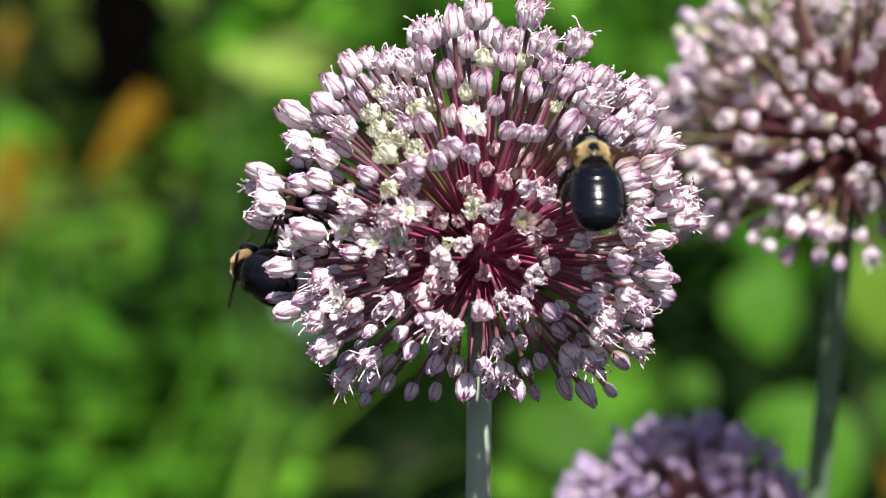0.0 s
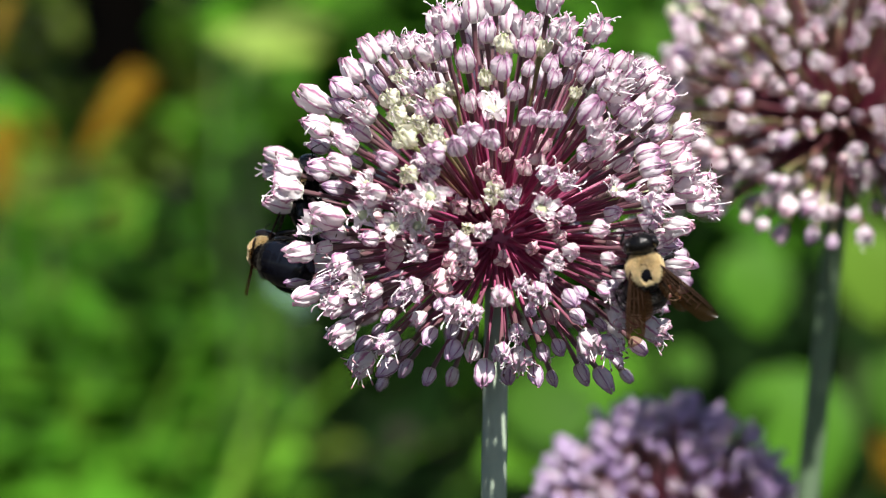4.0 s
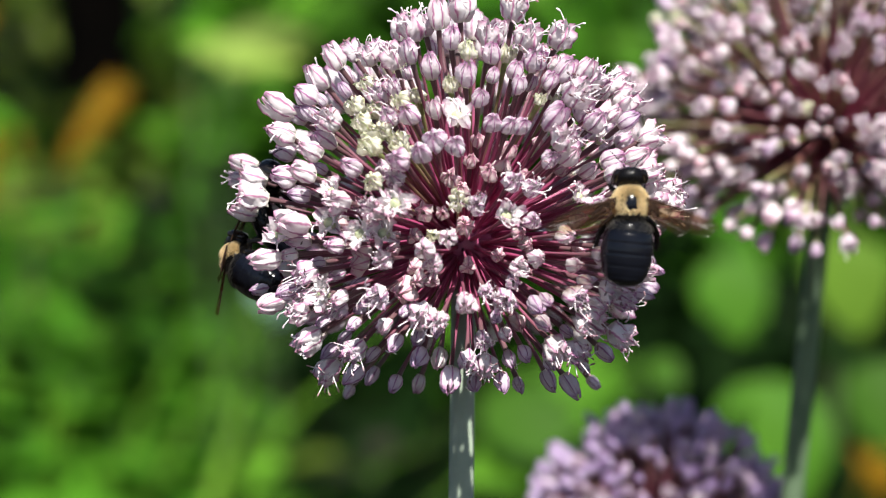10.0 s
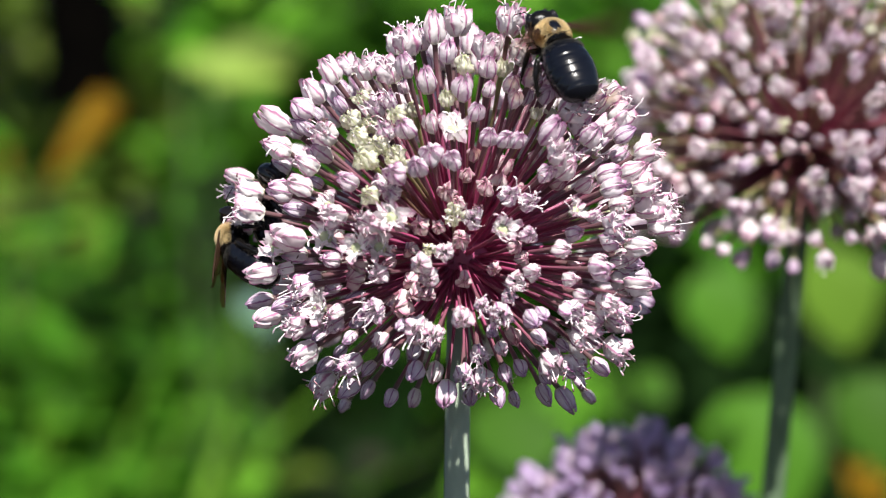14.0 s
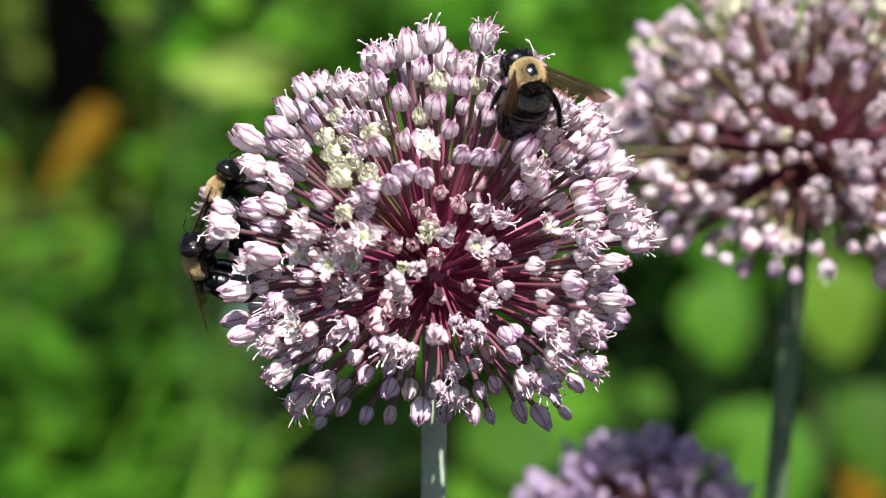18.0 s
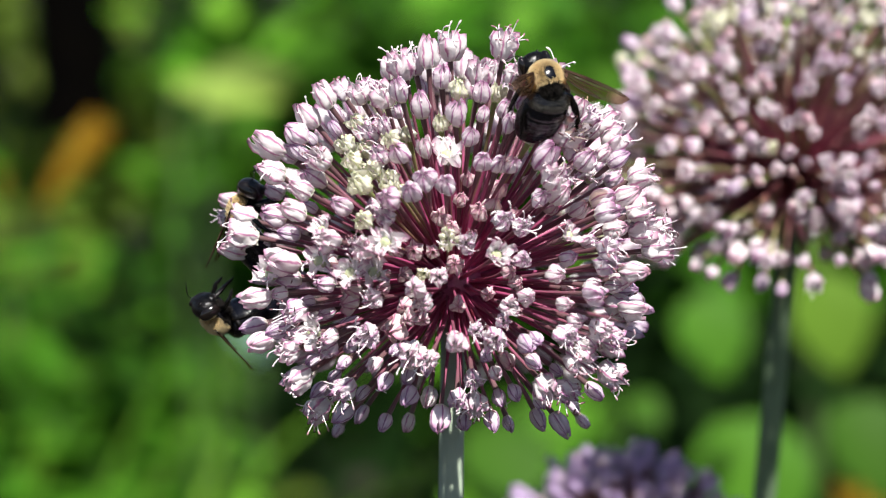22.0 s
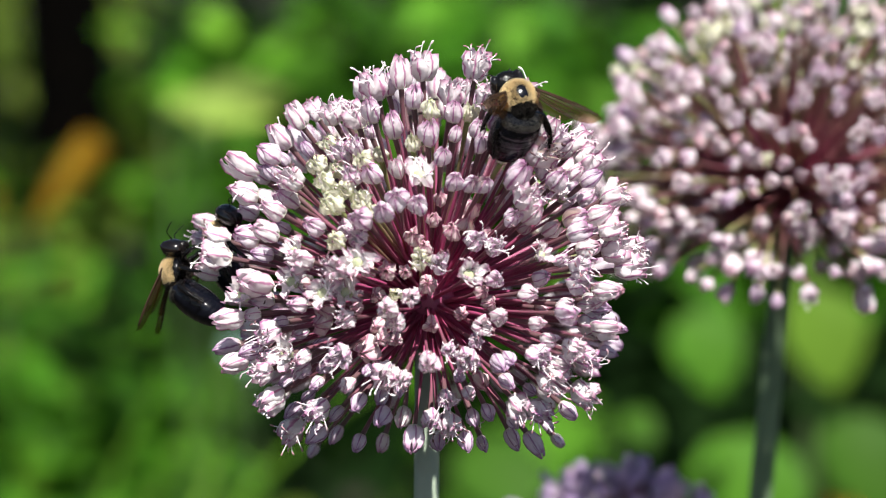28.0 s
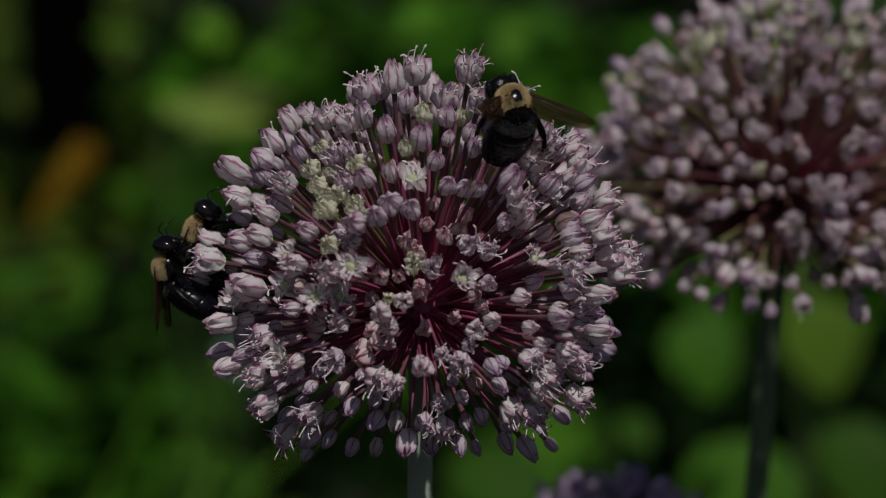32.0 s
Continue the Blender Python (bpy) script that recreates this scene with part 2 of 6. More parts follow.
TAN_HAIR = hair_material("tan_hair", (0.72, 0.55, 0.29), (0.95, 0.84, 0.56))
BLACK_HAIR = hair_material("black_hair", (0.008, 0.007, 0.006), (0.03, 0.024, 0.02))
GREY_HAIR = hair_material("grey_hair", (0.02, 0.019, 0.017), (0.15, 0.14, 0.12))

WING, _t, _b = material("wing_membrane", 0.24, 0, 0.5)
_c = ramp(_t, noise_of(_t, 260, 3), [(0.3, (0.030, 0.014, 0.006)), (0.7, (0.06, 0.028, 0.010))])
_t.links.new(_c, _b.inputs["Base Color"])
bump(_t, _b, noise_of(_t, 500, 3), 0.2, 0.0004)
_clear = node(_t, "ShaderNodeBsdfTransparent", Color=(0.52, 0.40, 0.26, 1))
_s = node(_t, "ShaderNodeMixShader", Fac=0.24)
_t.links.new(_b.outputs[0], _s.inputs[2])
_t.links.new(_clear.outputs[0], _s.inputs[1])
_t.links.new(_s.outputs[0], _t.nodes["Material Output"].inputs["Surface"])
VEIN = mottled("wing_vein", (0.02, 0.010, 0.006), (0.045, 0.022, 0.012), 400, 0.65, 0, 0.15)


# ---------------------------------------------------------------- mesh helpers
MM = 0.001


class Shape:
    """Collects vertices, faces and UVs for one mesh."""

    def __init__(self):
        self.v, self.f, self.uv = [], [], []

    def grid(self, rows, closed=False, uvs=None):
        """rows of points, joined to a sheet; closed: each row is a ring."""
        base, n = len(self.v), len(rows[0])
        for i, row in enumerate(rows):
            for j, p in enumerate(row):
                self.v.append(tuple(p))
                self.uv.append(uvs[i][j] if uvs else (j / max(1, n - 1), i / max(1, len(rows) - 1)))
        for i in range(len(rows) - 1):
            for j in range(n if closed else n - 1):
                k = (j + 1) % n
                self.f.append((base + i * n + j, base + i * n + k, base + (i + 1) * n + k, base + (i + 1) * n + j))

    def tube(self, points, radii, sides=7, cap=True):
        pts = [Vector(p) for p in points]
        if isinstance(radii, (int, float)):
            radii = [radii] * len(pts)
        rows, side = [], None
        for i, p in enumerate(pts):
            d = (pts[min(i + 1, len(pts) - 1)] - pts[max(i - 1, 0)]).normalized()
            if side is None:
                side = d.orthogonal().normalized()
            side = (side - d * side.dot(d)).normalized()
            up = d.cross(side)
            rows.append([p + (side * math.cos(a) + up * math.sin(a)) * radii[i] for a in [2 * math.pi * j / sides for j in range(sides)]])
        base = len(self.v)
        self.grid(rows, True)
        if cap:
            self.f.append(tuple(base + j for j in reversed(range(sides))))
            self.f.append(tuple(base + (len(rows) - 1) * sides + j for j in range(sides)))

    def ball(self, centre, size, m=None, rows=10, cols=14):
        c, m = Vector(centre), m or Matrix.Identity(3)
        out = []
        for i in range(rows + 1):
            a = math.pi * i / rows
            a = min(max(a, 0.02), math.pi - 0.02)
            out.append([c + m @ Vector((size[0] * math.sin(a) * math.cos(b), size[1] * math.sin(a) * math.sin(b), size[2] * math.cos(a))) for b in [2 * math.pi * j / cols for j in range(cols)]])
        self.grid(out, True)

    def moved(self, m):
        self.v = [tuple(m @ Vector(p)) for p in self.v]
        return self

    def add(self, other, m=None):
        base = len(self.v)
        self.v += [tuple(m @ Vector(p)) for p in other.v] if m else other.v
        self.uv += other.uv
        self.f += [tuple(base + i for i in f) for f in other.f]

    def mesh(self, name, mat):
        me = bpy.data.meshes.new(name)
        me.from_pydata(self.v, [], self.f)
        layer = me.uv_layers.new(name="UVMap")
        idx = np.empty(len(me.loops), dtype=np.int32)
        me.loops.foreach_get("vertex_index", idx)
        layer.data.foreach_set("uv", np.array(self.uv, dtype=np.float32)[idx].ravel())
        me.polygons.foreach_set("use_smooth", np.ones(len(me.polygons), dtype=bool))
        me.materials.append(mat)
        me.update()
        return me


def part(name, shape, mat, parent, label="", m=None):
    me = shape if isinstance(shape, bpy.types.Mesh) else shape.mesh(name, mat)
    ob = new(name, me)
    ob.parent = parent
    if m is not None:
        ob.matrix_basis = m
    return tagged(ob, label)


def thing(name, m, label, category, group="", kind=""):
    ob = new(name)
    ob.empty_display_size = 0.01
    ob.matrix_basis = m
    return tagged(ob, label, category, group, kind)


def aim(direction, spin=0.0):
    """A turn that carries +Z to the direction."""
    return Vector(direction).to_track_quat("Z", "Y").to_matrix().to_4x4() @ Matrix.Rotation(spin, 4, "Z")


# ---------------------------------------------------------------- ground
ground = Shape()
rng = random.Random(3)
reach = [-150, -40, -12, -5] + [i * 0.4 for i in range(-8, 9)] + [5, 12, 40, 150]
reach_y = [-150, -40, -12, -4] + [i * 0.4 for i in range(-5, 18)] + [9, 14, 40, 150]
ground.grid([[(x, y, (0.03 * noise.noise((x * 1.3, y * 1.3, 0.4)) - 0.012) if abs(x) < 5 and -4 < y < 9 else -0.015) for x in reach] for y in reach_y])
ob = new("ground", ground.mesh("ground", SOIL))
tagged(ob, "dark bare garden soil in the shade of plants", "ground", kind="structure")


# ---------------------------------------------------------------- flower heads
def tepal(length, width, belly, flare, start, lift=0.0, across=7, along=8, wave=0.0, seed=0):
    """One tepal: a cupped blade on the side of the floret, foot at the origin, +Z along the floret."""
    r = random.Random(seed)
    rows = []
    for i in range(along):
        v = i / (along - 1)
        rad = belly * math.sin(math.pi * (0.10 + 0.76 * v)) ** 0.62 * (1 - 0.10 * v) + flare * v ** 2.6 + lift
        w = width * math.sin(math.pi * (0.10 + 0.62 * v)) ** 0.6
        w *= 1 - 0.86 * max(0.0, (v - 0.50) / 0.5) ** 1.5
        z = length * v
        row = []
        for j in range(across):
            u = 2 * j / (across - 1) - 1
            a = start + u * w
            keel = 0.15 * belly * (1 - abs(u)) ** 2 - 0.16 * belly * abs(u) ** 3 * (0.4 + v)
            rr = rad + keel + wave * belly * (noise.noise((u * 1.7 + seed, v * 2.3, seed * 0.37)) + 0.6 * noise.noise((u * 3.5 + seed, v * 6, seed * 0.7)))
            row.append((rr * math.cos(a), rr * math.sin(a), z + 0.05 * length * wave * r.uniform(-1, 1)))
        rows.append(row)
    s = Shape()
    s.grid(rows)
    return s


def floret_mesh(name, mat, length, belly, flare, inner_flare, wave, seed, width=0.95):
    s = Shape()
    r = random.Random(seed * 3)
    for k in range(3):
        s.add(tepal(length * r.uniform(0.88, 1.08), width, belly, flare + r.uniform(-0.0002, 0.0007), k * 2.094 + 0.1 * math.sin(seed + k), 0.0, wave=wave, seed=seed + k))
    for k in range(3):
        s.add(tepal(length * r.uniform(0.96, 1.08), width * 0.95, belly * 0.88, inner_flare + r.uniform(-0.0001, 0.0006), k * 2.094 + 1.047, -0.00005, wave=wave, seed=seed + 7 + k))
    s.f.append(tuple(k * 56 + 3 for k in (0, 3, 1, 4, 2, 5)))
    return s.mesh(name, mat)


def star_mesh(name, mat, length, spread, seed):
    """An open floret: six broad, crumpled tepals spread to a loose star."""
    r = random.Random(seed)
    s = Shape()
    for k in range(6):
        a = k * 1.047 + r.uniform(-0.2, 0.2)
        tilt, L = spread + r.uniform(-0.5, 0.35), length * r.uniform(0.8, 1.1)
        curl = r.uniform(0.2, 1.1)
        rows = []
        for i in range(7):
            v = i / 6
            w = 0.00112 * math.sin(math.pi * (0.14 + 0.80 * v)) ** 0.7
            b = tilt * (0.3 + curl * v)
            out, up = L * v * math.sin(b), L * v * math.cos(b)
            row = []
            for j in range(5):
                u = j / 2 - 1
                x, y, z = out + 0.0005 + 0.0003 * r.uniform(-1, 1), u * w, up + 0.0012 * u * u + 0.00085 * r.uniform(-1, 1)
                row.append((x * math.cos(a) - y * math.sin(a), x * math.sin(a) + y * math.cos(a), z))
            rows.append(row)
        s.grid(rows)
    s.f.append(tuple(k * 35 + 2 for k in range(6)))
    return s.mesh(name, mat)


def stamen_mesh(height, spread, seed, count=6):
    """A tuft of filaments, each with a swollen dark anther."""
    r = random.Random(seed)
    s = Shape()
    feet = []
    for k in range(count):
        a = k * 6.283 / count + r.uniform(-0.4, 0.4)
        h, o = height * r.uniform(0.6, 1.1), spread * r.uniform(0.4, 1.7)
        turn, droop = r.uniform(-1.8, 1.8), r.uniform(0.05, 0.4)
        pts = [(0.0006 * math.cos(a), 0.0006 * math.sin(a), 0.001)]
        vs = (0.3, 0.6, 0.86, 0.9, 0.96, 1.0)
        for v in vs:
            d = 0.0006 + o * v ** 1.6
            pts.append((d * math.cos(a + turn * v * v), d * math.sin(a + turn * v * v), 0.001 + h * (v - droop * v ** 4)))
        fat = r.uniform(0.9, 1.3)
        feet.append(len(s.v))
        s.tube(pts, [0.00020, 0.00016, 0.00013, 0.00010, 0.00016 * fat, 0.00017 * fat, 0.00007], 5)
    s.f.append(tuple(feet))
    return s.mesh("stamen_tuft", FILAMENT)


BUD = [floret_mesh("bud", LILAC, 0.0054 + 0.0003 * (k % 3), 0.00210 + 0.00005 * k, (-0.0006, -0.0003, 0.0)[k % 3], -0.0007, 0.20, 11 + k) for k in range(7)]
PALE_BUD = [floret_mesh("pale_bud", WHITE, 0.0056 + 0.0003 * (k % 3), 0.0022, (-0.0006, -0.0002, 0.0001)[k % 3], -0.0006, 0.24, 31 + k) for k in range(7)]
CUP = [floret_mesh("cup_floret", WHITE, 0.0050 + 0.0003 * (k % 3), 0.0024, 0.0002 + 0.0003 * (k % 4), -0.0002 + 0.0003 * (k % 3), 0.42, 51 + k) for k in range(6)]
LILAC_CUP = [floret_mesh("lilac_cup_floret", LILAC, 0.0050, 0.0022, 0.0003 + 0.0004 * (k % 4), -0.0003 + 0.0003 * (k % 3), 0.38, 61 + k) for k in range(5)]
# buds in the shade-tinted colour, used as kind P
SHADE_BUD = [floret_mesh("shaded_bud", SHADED_LILAC, 0.0056 + 0.0003 * k, 0.00215, -0.0007, -0.0009, 0.12, 71 + k) for k in range(4)]
YOUNG_BUD = [floret_mesh("young_bud", BLUSH, 0.0037, 0.00170 + 0.0001 * (k % 3), -0.0006, -0.0006, 0.42, 91 + k, 1.0) for k in range(5)]
GREEN_BUD = [floret_mesh("green_bud", CREAM, 0.0045, 0.0020, (-0.0004, 0.0002, 0.0006, 0.0)[k % 4], -0.0004, 0.75, 111 + k, 0.8) for k in range(6)]
STAR = [star_mesh("star_floret", WHITE, 0.0035, 0.62 + 0.09 * k, 131 + k) for k in range(7)]
DUSK_BUD = [floret_mesh("dusk_bud", DUSK, 0.0062 + 0.0005 * (k % 3), 0.0019, -0.0006, -0.0006, 0.16, 151 + k) for k in range(4)]
STAMENS = [stamen_mesh(0.0060 + 0.0003 * k, 0.0012 + 0.0003 * k, 171 + k, 12) for k in range(5)]
TIP_TUFTS = [stamen_mesh(0.0050 + 0.0003 * k, 0.0005 + 0.0003 * k, 211 + k, 4) for k in range(4)]
SHORT_STAMENS = [stamen_mesh(0.0030, 0.0018, 191 + k) for k in range(3)]
s_ = Shape()
s_.ball((0, 0, 0.0012), (0.0011, 0.0011, 0.0013), None, 6, 9)
OVARY_MESH = s_.mesh("ovary", OVARY)
def pedicel_mesh(length, k, mat):
    """A stalk that ends at the origin and comes up from -length along z, a little bowed."""
    bend = 0.02 * length
    a = k * 1.7
    pts = [(bend * math.sin(math.pi * v) * math.cos(a), bend * math.sin(math.pi * v) * math.sin(a), length * (v - 1)) for v in [i / 5 for i in range(6)]]
    s = Shape()
    s.tube(pts, [0.00085, 0.00058, 0.00044, 0.00034, 0.00032, 0.00058], 7, False)
    return s.mesh("pedicel", mat)


STALKS = {}


def stalk_for(length, k, mat):
    step = max(8, round(length * 1000))
    key = (step, k % 3, mat.name)
    if key not in STALKS:
        STALKS[key] = pedicel_mesh(step / 1000, k % 3, mat)
    return STALKS[key]


KINDS = {
    "B": (BUD, 0, ""), "W": (PALE_BUD, 0, ""), "H": (CUP, 1, ""), "L": (LILAC_CUP, 1, ""), "P": (SHADE_BUD, 0, ""),
    "S": (YOUNG_BUD, 0, ""), "G": (GREEN_BUD, 0, "withered cream-green floret"), "O": (STAR, 2, "open white star floret"), "D": (DUSK_BUD, 0, ""),
}


def add_floret(head, core, at, kind, r, size=1.0, mat=PEDICEL, fine=True, exact=False):
    """One floret on its own stalk from the core; at and core in the head's space."""
    way = Vector(at) - Vector(core)
    length = way.length
    lean = way.normalized() + Vector((r.uniform(-1, 1), r.uniform(-1, 1), r.uniform(-1.2, 0.6))) * 0.10
    if kind == "O":
        lean += Vector((0, -0.1, 0.35))
    if fine and not exact and kind in "BW" and r.random() < 0.33:
        kind = {"B": "L", "W": "H"}[kind]
    meshes, opened, label = KINDS[kind]
    s = size if exact else size * r.choice((0.84, 0.94, 1.0, 1.08, 1.18))
    turn = aim(lean, r.uniform(0, 6.28))
    # the stalk meets the floret's foot
    foot = Vector(at) - lean.normalized() * 0.0026 * s
    ob = part("floret", r.choice(meshes), None, head, label, Matrix.Translation(foot) @ turn @ Matrix.Diagonal((s, s, s * r.uniform(0.94, 1.1), 1)))
    back = (foot - Vector(core))
    straight = turn.to_3x3().inverted() @ back.normalized()
    stalk = part("pedicel", stalk_for(back.length, r.randrange(3), mat), None, ob, "", Matrix.Diagonal((1 / s, 1 / s, 1 / ob.matrix_basis.to_scale().z, 1)) @ aim(straight))
    if fine and opened == 1:
        part("stamen_tuft", r.choice(STAMENS), None, ob, "white filaments with dark anthers")
    if fine and opened == 0 and kind in "BWPG" and r.random() < 0.6:
        part("stamen_tuft", r.choice(TIP_TUFTS), None, ob)
    if fine and opened == 2:
        part("stamen_tuft", r.choice(SHORT_STAMENS), None, ob)
        part("ovary", OVARY_MESH, None, ob, "green ovary")
    return ob


def scape(head, top, mat=STEM, low=0.0062, high=0.0026, lean=(0, 0)):
    """The long bare stem from the soil to the head."""
    s = Shape()
    n = 14
    pts = [(lean[0] * (i / n) * (1 - i / n) + top[0] * (i / n), lean[1] * (i / n) * (1 - i / n) + top[1] * (i / n), -0.03 + (top[2] + 0.03) * i / n) for i in range(n + 1)]
    s.tube(pts, [low + (high - low) * (i / n) ** 0.8 for i in range(n + 1)], 14)
    part("stem", s, mat, head, "smooth grey-green stem")


def receptacle(head, core, mat=PEDICEL, size=0.0105):
    s = Shape()
    s.ball(core, (size, size, 0.9 * size), None, 10, 16)
    part("receptacle", s, mat, head)


def sphere_ways(n, r, jitter=0.12):
    """n even directions over a sphere."""
    for i in range(n):
        z = 1 - 2 * (i + 0.5) / n
        a = i * 2.39996
        q = math.sqrt(1 - z * z)
        yield (Vector((q * math.cos(a), q * math.sin(a), z)) + Vector((r.gauss(0, 1), r.gauss(0, 1), r.gauss(0, 1))) * jitter).normalized()


GROUP = "flowering alliums"
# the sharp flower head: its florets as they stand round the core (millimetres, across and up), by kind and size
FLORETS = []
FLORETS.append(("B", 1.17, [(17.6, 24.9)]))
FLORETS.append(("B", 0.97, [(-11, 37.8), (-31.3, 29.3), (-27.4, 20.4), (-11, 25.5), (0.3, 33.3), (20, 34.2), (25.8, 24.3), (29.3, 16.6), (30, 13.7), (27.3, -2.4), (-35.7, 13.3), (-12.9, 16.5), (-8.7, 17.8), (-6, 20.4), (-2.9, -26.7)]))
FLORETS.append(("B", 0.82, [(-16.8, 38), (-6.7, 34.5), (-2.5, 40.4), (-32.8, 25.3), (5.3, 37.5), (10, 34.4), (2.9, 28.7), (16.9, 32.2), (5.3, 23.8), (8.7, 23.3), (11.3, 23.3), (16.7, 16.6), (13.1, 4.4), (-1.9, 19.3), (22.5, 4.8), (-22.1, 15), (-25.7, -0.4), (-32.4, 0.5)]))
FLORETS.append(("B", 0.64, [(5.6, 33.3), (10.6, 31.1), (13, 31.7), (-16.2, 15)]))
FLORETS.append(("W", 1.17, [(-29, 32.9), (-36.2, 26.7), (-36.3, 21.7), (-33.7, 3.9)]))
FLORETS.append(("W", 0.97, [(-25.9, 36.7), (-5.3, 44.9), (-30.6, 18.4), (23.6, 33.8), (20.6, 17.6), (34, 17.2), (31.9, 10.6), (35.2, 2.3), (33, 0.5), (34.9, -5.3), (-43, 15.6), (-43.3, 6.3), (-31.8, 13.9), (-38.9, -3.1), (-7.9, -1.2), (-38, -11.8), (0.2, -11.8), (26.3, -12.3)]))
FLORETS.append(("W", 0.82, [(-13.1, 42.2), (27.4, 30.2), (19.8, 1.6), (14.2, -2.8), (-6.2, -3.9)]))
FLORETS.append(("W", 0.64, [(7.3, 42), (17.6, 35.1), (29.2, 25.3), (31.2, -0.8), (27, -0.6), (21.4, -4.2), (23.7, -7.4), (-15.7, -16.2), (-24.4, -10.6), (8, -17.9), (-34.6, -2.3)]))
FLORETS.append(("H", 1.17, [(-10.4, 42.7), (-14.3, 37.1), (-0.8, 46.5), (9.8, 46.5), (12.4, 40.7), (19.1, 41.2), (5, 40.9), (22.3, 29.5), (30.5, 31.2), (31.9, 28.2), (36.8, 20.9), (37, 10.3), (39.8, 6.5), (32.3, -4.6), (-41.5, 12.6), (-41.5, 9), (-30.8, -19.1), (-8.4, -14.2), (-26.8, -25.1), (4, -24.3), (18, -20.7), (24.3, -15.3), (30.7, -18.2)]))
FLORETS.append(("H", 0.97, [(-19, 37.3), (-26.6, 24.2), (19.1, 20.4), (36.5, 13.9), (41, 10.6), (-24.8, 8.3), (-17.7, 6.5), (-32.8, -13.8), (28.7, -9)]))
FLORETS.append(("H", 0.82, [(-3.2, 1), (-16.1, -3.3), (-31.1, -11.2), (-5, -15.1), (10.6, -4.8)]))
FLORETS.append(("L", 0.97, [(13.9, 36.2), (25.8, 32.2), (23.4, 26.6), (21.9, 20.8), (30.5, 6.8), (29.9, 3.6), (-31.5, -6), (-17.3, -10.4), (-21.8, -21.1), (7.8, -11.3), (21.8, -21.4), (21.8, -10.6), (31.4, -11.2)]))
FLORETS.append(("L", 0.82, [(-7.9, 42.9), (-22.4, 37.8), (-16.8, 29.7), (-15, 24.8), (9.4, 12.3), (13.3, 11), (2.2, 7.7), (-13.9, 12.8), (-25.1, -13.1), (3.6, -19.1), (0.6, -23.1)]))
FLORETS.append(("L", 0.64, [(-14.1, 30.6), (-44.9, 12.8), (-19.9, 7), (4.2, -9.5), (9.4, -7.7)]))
# P: buds whose colour holds shade, mostly low down and below the hovering bee
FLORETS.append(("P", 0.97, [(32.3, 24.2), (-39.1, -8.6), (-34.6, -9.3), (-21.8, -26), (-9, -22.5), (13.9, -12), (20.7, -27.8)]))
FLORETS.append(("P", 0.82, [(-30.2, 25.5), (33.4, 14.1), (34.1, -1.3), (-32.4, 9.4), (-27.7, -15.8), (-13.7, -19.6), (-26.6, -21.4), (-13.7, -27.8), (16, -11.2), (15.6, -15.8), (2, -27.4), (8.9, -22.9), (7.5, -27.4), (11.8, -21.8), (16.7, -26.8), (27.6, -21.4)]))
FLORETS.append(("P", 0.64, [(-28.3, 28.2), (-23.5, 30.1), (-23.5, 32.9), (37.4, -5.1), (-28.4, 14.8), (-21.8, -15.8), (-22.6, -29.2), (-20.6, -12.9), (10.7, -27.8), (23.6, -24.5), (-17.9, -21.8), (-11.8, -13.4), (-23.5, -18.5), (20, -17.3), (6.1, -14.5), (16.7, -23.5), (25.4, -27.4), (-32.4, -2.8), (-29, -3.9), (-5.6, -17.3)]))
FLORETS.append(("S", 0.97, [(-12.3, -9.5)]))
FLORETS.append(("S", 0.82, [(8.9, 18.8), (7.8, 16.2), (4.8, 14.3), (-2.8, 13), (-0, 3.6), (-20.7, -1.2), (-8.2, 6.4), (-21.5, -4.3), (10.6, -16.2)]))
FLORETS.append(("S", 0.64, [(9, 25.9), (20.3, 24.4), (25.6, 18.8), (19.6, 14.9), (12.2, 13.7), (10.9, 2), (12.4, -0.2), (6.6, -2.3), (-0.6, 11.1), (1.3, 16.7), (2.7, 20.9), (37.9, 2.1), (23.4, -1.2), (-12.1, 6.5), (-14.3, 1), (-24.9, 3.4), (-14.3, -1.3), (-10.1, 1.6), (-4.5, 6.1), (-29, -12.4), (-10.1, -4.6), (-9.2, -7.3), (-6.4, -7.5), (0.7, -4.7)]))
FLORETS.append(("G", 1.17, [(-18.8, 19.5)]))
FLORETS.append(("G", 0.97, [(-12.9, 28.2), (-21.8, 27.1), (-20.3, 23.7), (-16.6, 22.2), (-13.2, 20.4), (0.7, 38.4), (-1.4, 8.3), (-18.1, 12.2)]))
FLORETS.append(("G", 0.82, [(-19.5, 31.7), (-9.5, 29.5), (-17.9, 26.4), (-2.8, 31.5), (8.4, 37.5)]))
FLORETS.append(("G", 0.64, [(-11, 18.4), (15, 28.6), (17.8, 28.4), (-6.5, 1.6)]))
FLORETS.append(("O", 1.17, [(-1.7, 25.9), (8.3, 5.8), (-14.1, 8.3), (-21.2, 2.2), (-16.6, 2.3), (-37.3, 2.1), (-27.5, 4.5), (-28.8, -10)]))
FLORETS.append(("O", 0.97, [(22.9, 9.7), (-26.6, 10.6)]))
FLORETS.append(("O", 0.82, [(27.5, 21)]))


